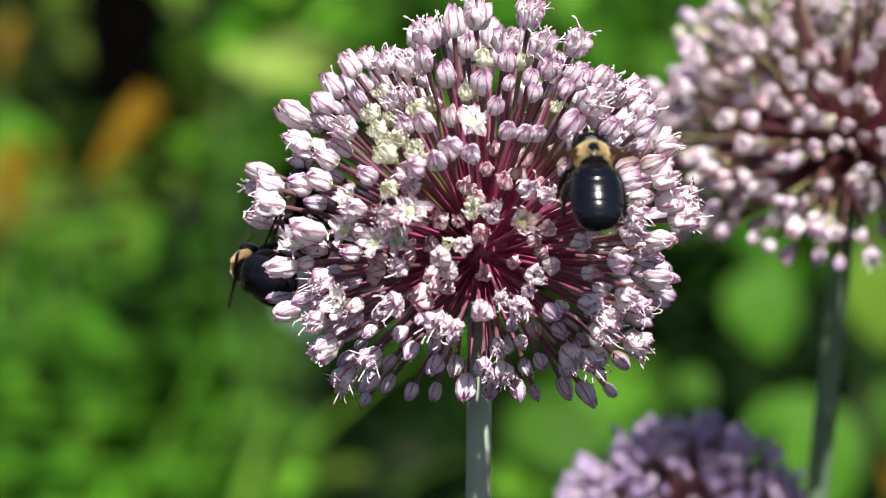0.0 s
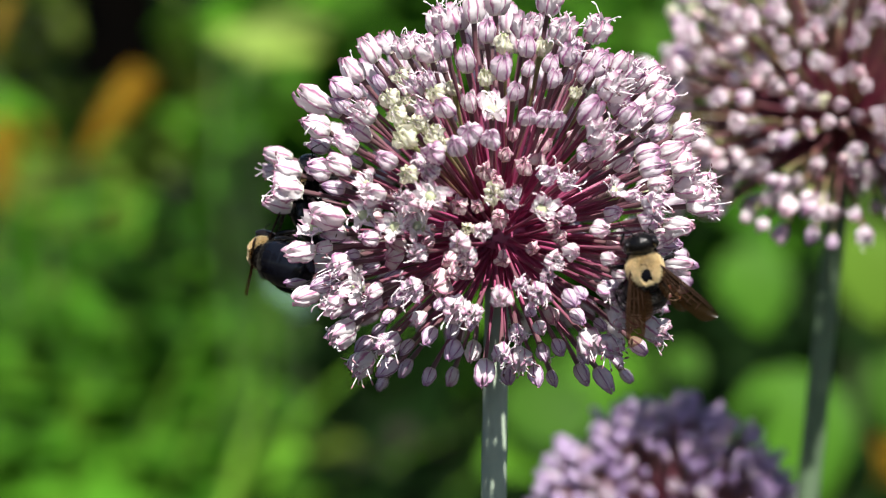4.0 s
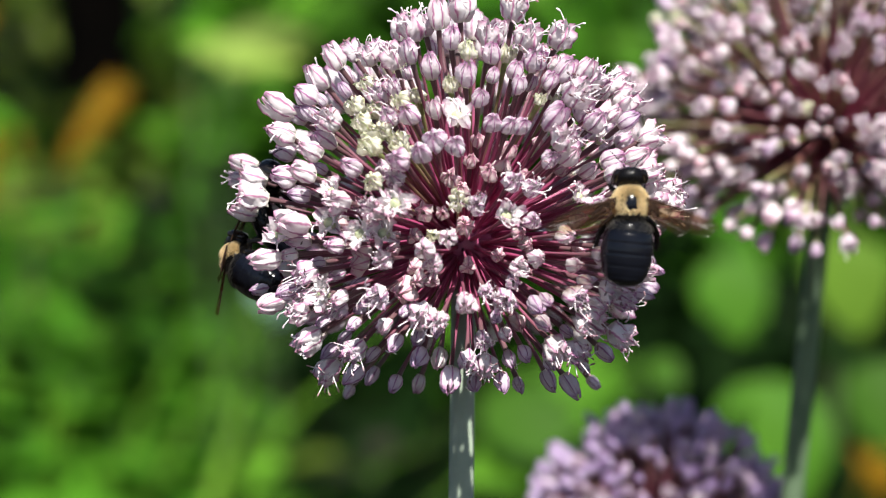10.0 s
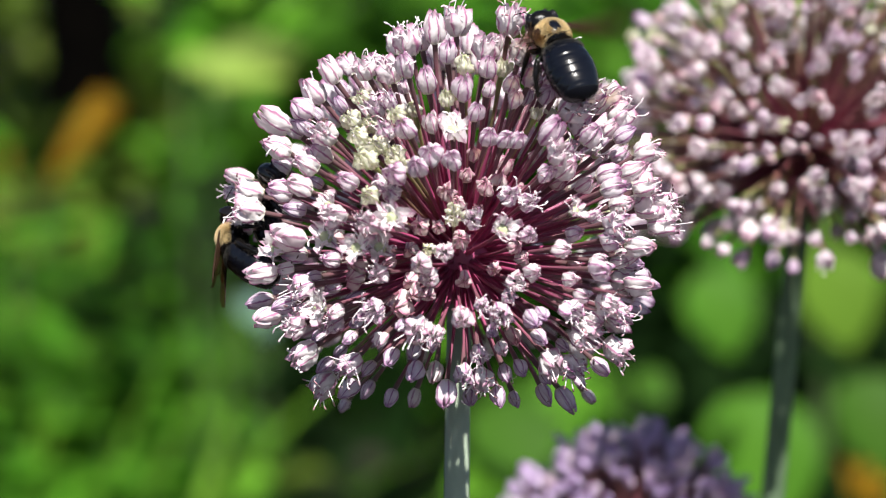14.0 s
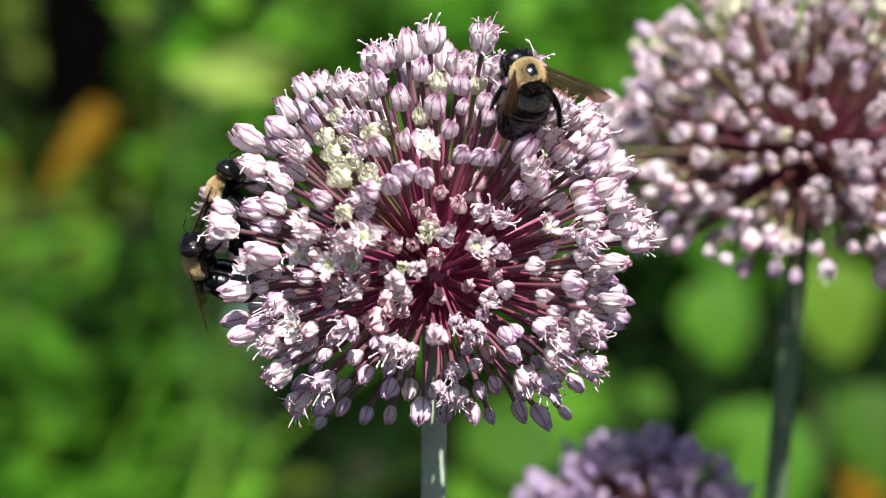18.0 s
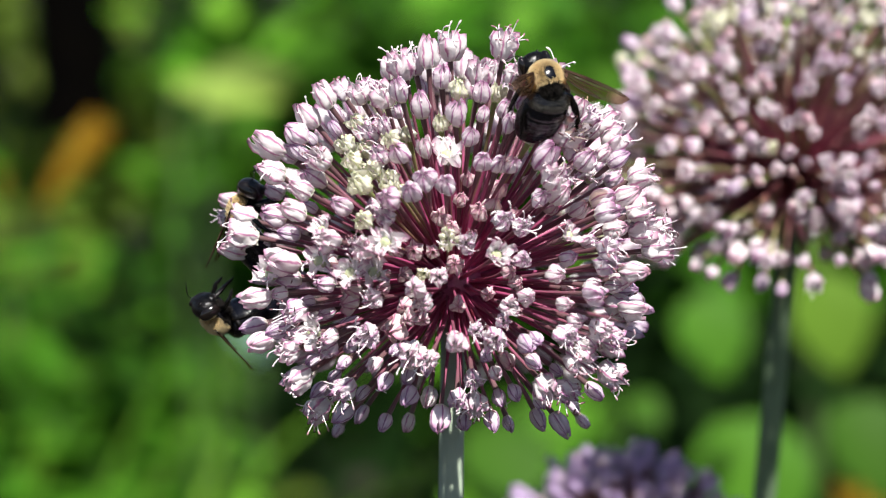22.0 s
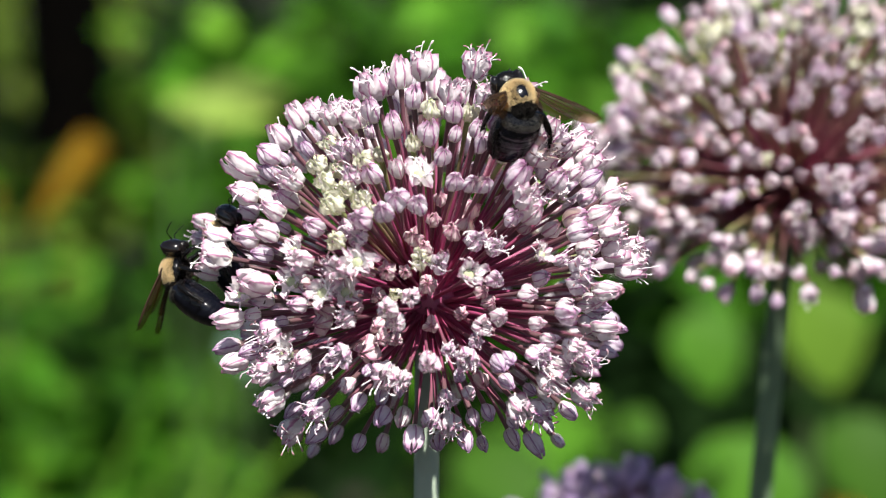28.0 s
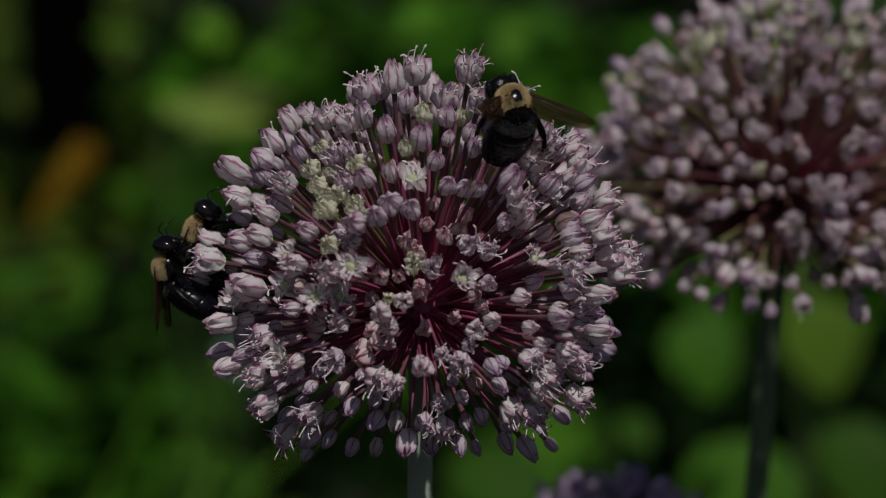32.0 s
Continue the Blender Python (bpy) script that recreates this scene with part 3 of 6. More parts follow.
def front_allium():
    base = Vector((0.0054, 0.5416, 0.0000))
    core = Vector((0.0074, 0.5416, 0.9541)) - base
    head = thing("allium", Matrix.Translation(base), "tall allium with a round head of lilac-white florets on purple stalks", "flower", GROUP)
    scape(head, core - Vector((0, 0, 0.003)), lean=(-0.005, 0.0), high=0.0024)
    receptacle(head, core)
    r = random.Random(5)
    pitch = Matrix.Rotation(radians(-10.0), 3, "X")

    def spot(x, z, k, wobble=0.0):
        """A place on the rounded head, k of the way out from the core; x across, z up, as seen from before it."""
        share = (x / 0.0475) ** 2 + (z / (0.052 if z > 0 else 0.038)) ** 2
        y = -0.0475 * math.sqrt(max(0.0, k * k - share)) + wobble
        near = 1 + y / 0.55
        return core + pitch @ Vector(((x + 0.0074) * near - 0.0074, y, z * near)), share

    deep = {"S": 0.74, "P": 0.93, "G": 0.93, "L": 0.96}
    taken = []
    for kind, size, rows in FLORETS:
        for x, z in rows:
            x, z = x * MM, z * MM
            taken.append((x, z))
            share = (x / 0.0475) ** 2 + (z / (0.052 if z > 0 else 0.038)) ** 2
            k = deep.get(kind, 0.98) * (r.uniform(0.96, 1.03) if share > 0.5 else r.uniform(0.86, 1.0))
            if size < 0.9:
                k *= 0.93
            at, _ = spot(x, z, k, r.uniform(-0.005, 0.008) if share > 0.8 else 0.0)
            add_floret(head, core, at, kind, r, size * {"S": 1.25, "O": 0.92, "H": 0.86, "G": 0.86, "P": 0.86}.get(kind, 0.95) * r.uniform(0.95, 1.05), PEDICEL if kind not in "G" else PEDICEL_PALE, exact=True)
    # shaded florets that stand deeper, between the outer ones
    for _ in range(1200):
        a, q = r.uniform(0, 6.283), math.sqrt(r.uniform(0.22, 0.74))
        x, z = 0.0455 * q * math.cos(a), (0.049 if math.sin(a) > 0 else 0.035) * q * math.sin(a)
        if min((x - u) ** 2 + (z - w) ** 2 for u, w in taken) < 0.0036 ** 2 or (x - 0.009) ** 2 + ((z + 0.004) * 0.85) ** 2 < 0.019 ** 2:
            continue
        taken.append((x, z))
        at, share = spot(x, z, 0.0)
        at, share = spot(x, z, max(r.uniform(0.62, 0.80), math.sqrt(share) + 0.01))
        # low down, half of these take the shade-tinted P buds
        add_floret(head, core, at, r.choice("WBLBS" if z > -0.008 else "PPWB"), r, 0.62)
    # the far side
    for way in sphere_ways(440, r):
        if way.y < 0.16 or way.z < -0.80:
            continue
        q = r.uniform(0.80, 0.94)
        at = core + Vector((way.x * 0.044 * q, way.y * 0.045 * q, way.z * (0.047 if way.z > 0 else 0.034) * q))
        # on the underside the P buds carry shade in their colour
        add_floret(head, core, at, r.choice("BBWHLLWG" if way.z > 0 else "PPBWL"), r, 0.95, PEDICEL, False)
    return head


def allium(base, core, radius, up, down, count, kinds, label, seed, size=1.0, lean=(0, 0), inner=0.0, skin=(PEDICEL,), stem=STEM_DARK):
    base = Vector(base)
    core = Vector(core) - base
    head = thing("allium", Matrix.Translation(base), label, "flower", GROUP)
    scape(head, core - Vector((0, 0, 0.003)), stem, lean=lean)
    receptacle(head, core, skin[0], 0.0085)
    r = random.Random(seed)
    for way in sphere_ways(count, r, 0.16):
        if way.z < -0.66:
            continue
        q = r.uniform(0.86, 1.0) if r.random() > inner else r.uniform(0.6, 0.85)
        at = core + Vector((way.x * radius * q, way.y * radius * q, way.z * (up if way.z > 0 else down) * q))
        k = r.choice(kinds)
        if way.z > 0.75 and "G" in kinds and r.random() < 0.22:
            k = "G"
        if "G" in kinds and way.z < -0.1 and r.random() < 0.16:
            k, big = "W", 1.3
        else:
            big = 1.0
        add_floret(head, core, at, k, r, big * size * r.uniform(0.9, 1.1), r.choice(skin), k in "HLO" and way.y < 0.2)
    return head


front = front_allium()
rear = allium((0.0129, 0.6791, 0.0000), (0.0990, 0.6691, 0.9575), 0.0520, 0.0500, 0.035, 1000, "WLBHLWBHSPBSLWHBGSL", "allium with a pink-white head just past its bloom", 21, 0.72, (0.015, 0), 0.36, (PEDICEL_WINE, PEDICEL_WINE, PEDICEL_PALE))
lower = allium((0.0700, 0.6955, 0.0000), (0.0625, 0.6955, 0.8475), 0.0350, 0.036, 0.031, 860, "DDDPDDPDDL", "shorter allium with a dusky purple head", 33, 0.68, (0.0, 0), 0.25, (PEDICEL_WINE,))


# ---------------------------------------------------------------- bees
def fur(shape, centre, size, keep, count, length, thick, seed, lean=(0, -0.6, 0)):
    """Short hairs over an ellipsoid where keep(normal) holds."""
    r = random.Random(seed)
    c, lean = Vector(centre), Vector(lean)
    done = 0
    while done < count:
        n = Vector((r.gauss(0, 1), r.gauss(0, 1), r.gauss(0, 1))).normalized()
        if not keep(n):
            continue
        done += 1
        p = c + Vector((n.x * size[0], n.y * size[1], n.z * size[2]))
        d = (n + lean * r.uniform(0.2, 0.8) + Vector((r.uniform(-1, 1), r.uniform(-1, 1), r.uniform(-1, 1))) * 0.35).normalized()
        side = d.cross(Vector((r.gauss(0, 1), r.gauss(0, 1), r.gauss(0, 1)))).normalized() * thick
        q = p + d * length * r.uniform(0.6, 1.2)
        b = len(shape.v)
        mid = (p + q) / 2 + n * length * 0.06
        shape.v += [tuple(p - side), tuple(p + side), tuple(mid + side * 0.7), tuple(mid - side * 0.7), tuple(q)]
        shape.uv += [(0, 0)] * 5
        shape.f += [(b, b + 1, b + 2, b + 3), (b + 3, b + 2, b + 4)]


def bee_meshes():
    out = {}
    s = Shape()
    s.ball((0, 0, 0), (3.2 * MM, 3.35 * MM, 3.05 * MM), None, 16, 22)
    out["thorax"] = s.mesh("thorax", SHELL)
    s = Shape()
    size = (3.15 * MM, 3.3 * MM, 3.0 * MM)

    def tan(n):
        spot = (n.x / 0.33) ** 2 + ((n.y + 0.05) / 0.37) ** 2 < 1 + 0.7 * noise.noise((n.x * 5, n.y * 5, 0.3)) and n.z > 0
        return n.z > -0.25 and n.y > -0.62 - 0.12 * noise.noise((n.x * 6, n.z * 6, 2.1)) and not spot
    fur(s, (0, 0, 0), size, tan, 11000, 0.6 * MM, 0.03 * MM, 1)
    out["thorax_fur"] = s.mesh("fur", TAN_HAIR)
    s = Shape()
    fur(s, (0, 0, 0), size, lambda n: n.z < -0.2 or n.y < -0.58, 2000, 1.1 * MM, 0.06 * MM, 2)
    out["belly_fur"] = s.mesh("belly_fur", BLACK_HAIR)
    # head
    s = Shape()
    s.ball((0, 0, 0), (3.15 * MM, 2.1 * MM, 2.65 * MM), None, 16, 22)
    s.ball((0, 1.15 * MM, -1.5 * MM), (1.7 * MM, 1.0 * MM, 1.2 * MM), None, 8, 12)
    out["head"] = s.mesh("head", CUTICLE)
    s = Shape()
    s.ball((0, 0, 0), (0.95 * MM, 1.4 * MM, 2.25 * MM), None, 10, 12)
    out["eye"] = s.mesh("eye", EYE)
    for k, side in (("antenna_r", 1), ("antenna_l", -1)):
        s = Shape()
        s.tube([(side * 0.6 * MM, 1.5 * MM, 0.5 * MM), (side * 1.6 * MM, 2.6 * MM, 1.5 * MM), (side * 2.2 * MM, 3.0 * MM, 1.7 * MM), (side * 2.8 * MM, 4.0 * MM, 1.3 * MM), (side * 3.4 * MM, 5.2 * MM, 0.6 * MM)], [0.15 * MM, 0.10 * MM, 0.10 * MM, 0.11 * MM, 0.08 * MM], 7)
        out[k] = s.mesh("antenna", CUTICLE)
    s = Shape()
    fur(s, (0, 0, 0), (2.8 * MM, 1.6 * MM, 2.3 * MM), lambda n: abs(n.x) < 0.6 and n.z > 0.0 and n.y < 0.3, 260, 0.7 * MM, 0.05 * MM, 5)
    out["head_fur"] = s.mesh("head_fur", BLACK_HAIR)
    # abdomen, along -Y from its joint, six overlapping plates
    s = Shape()
    L = 12.4 * MM
    rows = []
    n = 44
    for i in range(n + 1):
        v = i / n
        w = 4.85 * MM * (math.sin(math.pi * min(1.0, 0.15 + 0.74 * v ** 0.95)) ** 0.5)
        if v > 0.86:
            w *= math.sqrt(max(0.0, 1 - ((v - 0.86) / 0.142) ** 2))
        if v < 0.04:
            w *= 0.75
        plate = (v * 6) % 1.0
        w *= 1 + 0.012 * (plate - 0.5) - (0.030 if plate < 0.12 and v > 0.08 else 0)
        w = max(w, 0.02 * MM)
        row = []
        for j in range(26):
            a = 2 * math.pi * j / 26
            flat = 0.80 if math.sin(a) > 0 else 0.66
            row.append((w * math.cos(a), -L * v, w * flat * math.sin(a) - 0.5 * MM * v))
        rows.append(row)
    s.grid(rows, True)
    out["abdomen"] = s.mesh("abdomen", SHELL)
    s = Shape()
    fur(s, (0, -1.4 * MM, 0), (4.2 * MM, 1.6 * MM, 3.2 * MM), lambda n: n.z > 0.1 and n.y > -0.6, 2200, 0.45 * MM, 0.025 * MM, 6, (0, -0.9, 0))
    out["waist_fur"] = s.mesh("waist_fur", GREY_HAIR)
    s = Shape()
    fur(s, (0, -6 * MM, -0.3 * MM), (4.6 * MM, 5.6 * MM, 3.0 * MM), lambda n: abs(n.z) < 0.3 or n.y < -0.92, 420, 0.7 * MM, 0.04 * MM, 7, (0, -0.9, 0))
    out["side_fur"] = s.mesh("side_fur", BLACK_HAIR)
    # legs
    plans = {
        "front": [(1.4, 2.0, -2.4), (2.8, 3.0, -3.4), (3.0, 4.0, -5.2), (2.5, 4.5, -6.6), (2.3, 4.8, -7.2)],
        "middle": [(2.0, -0.4, -2.8), (4.5, 0.2, -2.8), (5.6, -0.8, -5.4), (6.0, -1.3, -7.4), (6.2, -1.5, -8.2)],
        "hind": [(2.0, -2.0, -2.6), (4.4, -3.4, -2.2), (5.5, -5.6, -4.6), (5.6, -7.2, -6.8), (5.6, -7.8, -7.6)],
    }
    for name, pts in plans.items():
        for side in (1, -1):
            s = Shape()
            p = [(side * x * MM, y * MM, z * MM) for x, y, z in pts]
            fat = 1.25 if name == "hind" else 1.0
            pts2 = []
            for i in range(len(p) - 1):
                a, b = Vector(p[i]), Vector(p[i + 1])
                pts2 += [a.lerp(b, q) for q in (0.0, 0.33, 0.7)]
            pts2.append(Vector(p[-1]))
            rad = [0.55, 0.8, 0.7, 0.5, 0.62, 0.66, 0.5, 0.44, 0.4, 0.3, 0.24, 0.2, 0.12]
            s.tube(pts2, [0.82 * x * fat * MM for x in rad], 8)
            out[name + str(side)] = s.mesh(name + "_leg", CUTICLE)
            s = Shape()
            r = random.Random(len(name) + side)
            lo, hi = (3, 10) if name == "hind" else (3, 9)
            for _ in range(420 if name == "hind" else 220):
                i = r.randrange(lo, hi)
                c = pts2[i].lerp(pts2[i + 1], r.random())
                d = Vector((r.gauss(0, 1), r.gauss(0, 1) - 0.3, r.gauss(0, 1))).normalized()
                e = d.orthogonal().normalized() * 0.05 * MM
                b = len(s.v)
                q = c + d * (1.35 if name == "hind" else 1.0) * MM * r.uniform(0.7, 1.2)
                s.v += [tuple(c - e), tuple(c + e), tuple(q)]
                s.uv += [(0, 0)] * 3
                s.f.append((b, b + 1, b + 2))
            out[name + "_hair" + str(side)] = s.mesh("leg_hair", BLACK_HAIR)
    # wings, along +X from the hinge, trailing edge to -Y
    def wing(length, chord, sign):
        s = Shape()
        rows = []
        for i in range(15):
            v = i / 14
            lead = 0.09 * chord * math.sin(math.pi * v) - 0.30 * chord * max(0, v - 0.72) ** 1.5 * 3
            c = chord * (0.16 + 0.98 * math.sin(math.pi * (0.03 + 0.72 * v ** 0.9)) ** 0.9) * math.sqrt(max(0.0, 1 - max(0, (v - 0.80) / 0.204) ** 2.4))
            row = []
            for j in range(9):
                u = j / 8
                row.append((sign * length * v, lead - c * u, 0.10 * MM * math.sin(9 * u + 3 * v) * v + 0.7 * MM * v * v * (u - 0.3)))
            rows.append(row)
        s.grid(rows)
        veins = Shape()
        for j, stop in ((0, 14), (1, 14), (3, 11), (5, 10), (7, 8)):
            veins.tube([Vector(rows[i][j]) + Vector((0, 0, 0.03 * MM)) for i in range(stop)], [(0.22 if j < 2 else 0.13) * MM * (1 - 0.6 * i / 14) for i in range(stop)], 5)
        for i in (5, 8, 10):
            veins.tube([Vector(rows[i][j]) + Vector((0, 0, 0.03 * MM)) for j in range(1, 7)], 0.08 * MM, 5)
        return s, veins
    for side in (1, -1):
        a, b = wing(14.2 * MM, 3.1 * MM, side)
        out["fore" + str(side)], out["forevein" + str(side)] = a.mesh("forewing", WING), b.mesh("veins", VEIN)
        a, b = wing(9.5 * MM, 2.1 * MM, side)
        out["rear" + str(side)] = a.mesh("hindwing", WING)
    return out


BEE = bee_meshes()
HINGE = {1: Vector((2.75 * MM, 0.8 * MM, 1.7 * MM)), -1: Vector((-2.75 * MM, 0.8 * MM, 1.7 * MM))}
WAIST = Vector((0, -2.95 * MM, -0.2 * MM))


def wing_pose(side, sweep, lift, twist=0.0):
    """sweep: degrees back from straight out; lift: degrees up; twist: about the wing's own length."""
    m = Matrix.Translation(HINGE[side]) @ Matrix.Rotation(radians(-side * sweep), 4, "Z") @ Matrix.Rotation(radians(-side * lift), 4, "Y") @ Matrix.Rotation(radians(twist), 4, "X")
    return m


def bend_pose(down, aside=0.0, swing=0.0):
    return Matrix.Translation(WAIST) @ Matrix.Rotation(radians(swing), 4, "Y") @ Matrix.Rotation(radians(aside), 4, "Z") @ Matrix.Rotation(radians(down), 4, "X")


def make_bee(label, bend, aside, sweep, lift, skull=1.0):
    bee = thing("carpenter_bee", Matrix.Identity(4), label, "bee", "bees on the allium")
    thorax = part("thorax", BEE["thorax"], None, bee, "black thorax under tan fur")
    part("fur", BEE["thorax_fur"], None, thorax, "tan-yellow fur round a bare black spot")
    part("belly_fur", BEE["belly_fur"], None, thorax)
    head = part("head", BEE["head"], None, bee, "glossy black head", pose(0, 4.75 * MM, -0.5 * MM, -18) @ Matrix.Diagonal((skull, skull, skull, 1)))
    for side, key in ((1, "antenna_r"), (-1, "antenna_l")):
        part("eye", BEE["eye"], None, head, "", pose(side * 2.48 * MM, 0.2 * MM, 0.1 * MM, 0, 0, side * 16))
        part("antenna", BEE[key], None, head)
    part("head_fur", BEE["head_fur"], None, head)
    abdomen = part("abdomen", BEE["abdomen"], None, bee, "glossy blue-black banded abdomen", bend_pose(bend, aside))
    part("waist_fur", BEE["waist_fur"], None, abdomen, "greyish hair at the waist")
    part("side_fur", BEE["side_fur"], None, abdomen)
    for name in ("front", "middle", "hind"):
        for side in (1, -1):
            leg = part(name + "_leg", BEE[name + str(side)], None, bee)
            part("leg_hair", BEE[name + "_hair" + str(side)], None, leg)
    wings = {}
    for side in (1, -1):
        fore = part("forewing", BEE["fore" + str(side)], None, bee, "smoky brown see-through wing", wing_pose(side, sweep, lift))
        part("venation", BEE["forevein" + str(side)], None, fore)
        part("hindwing", BEE["rear" + str(side)], None, fore, "", pose(0, -1.3 * MM, -0.2 * MM, 0, 0, -side * 7))
        wings[side] = fore
    return bee, abdomen, wings, head


roving_bee, roving_abdomen, roving_wings, roving_head = make_bee("large black carpenter bee with tan furry thorax on the allium", 10, 0, 50, 10)
rim_bee, rim_abdomen, rim_wings, rim_head = make_bee("carpenter bee clinging to the flower's edge, wings folded back", 70, 0, 78, 6, 1.04)
shy_bee, shy_abdomen, shy_wings, shy_head = make_bee("carpenter bee half hidden among the outer florets", 50, 0, 74, 4, 1.14)


for smaller in (rim_bee, shy_bee):
    smaller.scale = (0.93, 0.93, 0.93)


# ---------------------------------------------------------------- garden behind
def leaf_shape(length, width, curl=0.3, fold=0.15, tip=1.0, along=7, across=5):
    rows = []
    for i in range(along):
        v = i / (along - 1)
        w = width / 2 * math.sin(math.pi * min(1, (0.04 + 0.95 * v)) ** (0.62 + 0.3 * (1 - tip))) ** 0.8
        a = curl * v
        rows.append([(u * w, length * v * math.cos(a * 0.6), -length * v * math.sin(a * 0.6) + fold * abs(u) * w + 0.012 * width * math.sin(9 * v + 4 * u)) for u in [2 * j / (across - 1) - 1 for j in range(across)]])
    s = Shape()
    s.grid(rows)
    return s


def facing(way, up=(0, 0, 1), spin=0.0):
    """A leaf's pose: its +Y along way, its face (+Z) as near to up as can be."""
    y = Vector(way).normalized()
    x = y.cross(Vector(up))
    x = x.normalized() if x.length > 1e-4 else Vector((1, 0, 0))
    z = x.cross(y)
    return Matrix((x, y, z)).transposed().to_4x4() @ Matrix.Rotation(spin, 4, "Y")


def shrub(at, height, spread, count, size, mat, label, category, seed, low=0.1, name="shrub", fill=1.0):
    """A leafy plant: branching stalks and a crown of small leaves in clumps."""
    r = random.Random(seed)
    ob = thing(name, Matrix.Translation(at), label, category, "plants behind the alliums")
    stalks, crown = Shape(), Shape()
    clumps = []
    for k in range(max(6, count // 14)):
        a, q = r.uniform(0, 6.28), math.sqrt(r.random())
        top = Vector((spread * q * math.cos(a), spread * q * math.sin(a), height * r.uniform(low, 1.0) * (1 - 0.25 * q)))
        stalks.tube([(top.x * 0.1, top.y * 0.1, -0.01), (top.x * 0.35, top.y * 0.35, top.z * 0.5), tuple(top)], [0.004, 0.0028, 0.0012], 5)
        clumps.append(top)
    for k in range(count):
        c = clumps[k % len(clumps)]
        p = c + Vector((r.gauss(0, 1), r.gauss(0, 1), r.gauss(0, 0.8))) * size * 0.66 * fill
        p.z = max(p.z, 0.01)
        a = r.uniform(0, 6.28)
        L = size * r.uniform(0.6, 1.25)
        crown.add(leaf_shape(L, L * r.uniform(0.45, 0.7), r.uniform(0.1, 0.9), 0.2, 1.0, 5, 3), Matrix.Translation(p) @ facing((math.cos(a), math.sin(a), r.uniform(-0.7, 0.5)), (r.uniform(-0.5, 0.5), r.uniform(-0.7, 0.3), 1)))
    part("woody_base", stalks, BARK, ob)
    tagged(part("foliage", crown, mat, ob), kind="stuff")
    return ob


def broad_plant(at, leaves, mat, label, seed, name="broad_leaf_plant", category="plant"):
    """Big round leaves on stalks from one root: each leaf (centre, size, way it points)."""
    r = random.Random(seed)
    ob = thing(name, Matrix.Translation(at), label, category, "plants behind the alliums")
    for c, size, way, up, *slim in leaves:
        c = Vector(c) - Vector(at)
        m = facing(way, up)
        foot = c - m.to_3x3() @ Vector((0, size * 0.5, 0))
        leaf = part("leaf", leaf_shape(size, size * (slim[0] if slim else 0.86), 0.35, 0.16, 0.4, 10, 9), mat, ob, "", Matrix.Translation(foot) @ m)
        s = Shape()
        s.tube([(0.1 * foot.x, 0.1 * foot.y, -0.01), (foot.x * 0.6, foot.y * 0.6, foot.z * 0.62), tuple(foot)], [0.003, 0.0024, 0.002], 6)
        part("leaf_stalk", s, BARK, ob)
    return ob


def strap_plant(at, count, length, mat, label, seed, name="daylily", lean=(0, 0), category="plant", width=0.02):
    """A tuft of long arching strap leaves, each a part."""
    r = random.Random(seed)
    ob = thing(name, Matrix.Translation(at), label, category, "plants behind the alliums")
    for k in range(count):
        a, L, out = r.uniform(0, 6.28), length * r.uniform(0.7, 1.1), r.uniform(0.15, 0.6)
        rows = []
        for i in range(10):
            v = i / 9
            d, z = L * out * v ** 1.5, L * (v - 0.45 * out * v ** 3)
            w = width * (1 - v ** 2.5) * 0.5 + 0.001
            c = Vector((d * math.cos(a) + lean[0] * v, d * math.sin(a) + lean[1] * v, z))
            side = Vector((-math.sin(a), math.cos(a), 0)) * w
            rows.append([c - side, c + Vector((math.cos(a), math.sin(a), 0)) * w * 0.4, c + side])
        s = Shape()
        s.grid(rows)
        part("strap_leaf", s, mat, ob)
    return ob


def lily_flower(plant, at, way, size, mat, root, flare=0.05):
    """A trumpet flower of six petals on a scape."""
    at = Vector(at) - Vector(root)
    m = Matrix.Translation(at) @ aim(way)
    bloom = None
    for k in range(6):
        rows = []
        for i in range(8):
            v = i / 7
            rad = size * (0.03 + 0.085 * math.sin(2.7 * v) + flare * v ** 3)
            w = 0.62 * math.sin(math.pi * (0.08 + 0.85 * v)) ** 0.7
            rows.append([(rad * math.cos(k * 1.047 + u * w), rad * math.sin(k * 1.047 + u * w), size * (v - 0.12 * v ** 4)) for u in (-1, -0.5, 0, 0.5, 1)])
        s = Shape()
        s.grid(rows)
        part("petal", s, mat, plant, "orange petal", m)
    s = Shape()
    s.tube([(0, 0, -0.01), (at.x * 0.7, at.y * 0.7, at.z * 0.7), tuple(at)], [0.0032, 0.0028, 0.0024], 6)
    part("flower_stalk", s, BARK, plant)


SHRUB = "leafy green garden shrub, softly lit"
DEEP = "dense dark green plant, leaves coloured near black for shade"
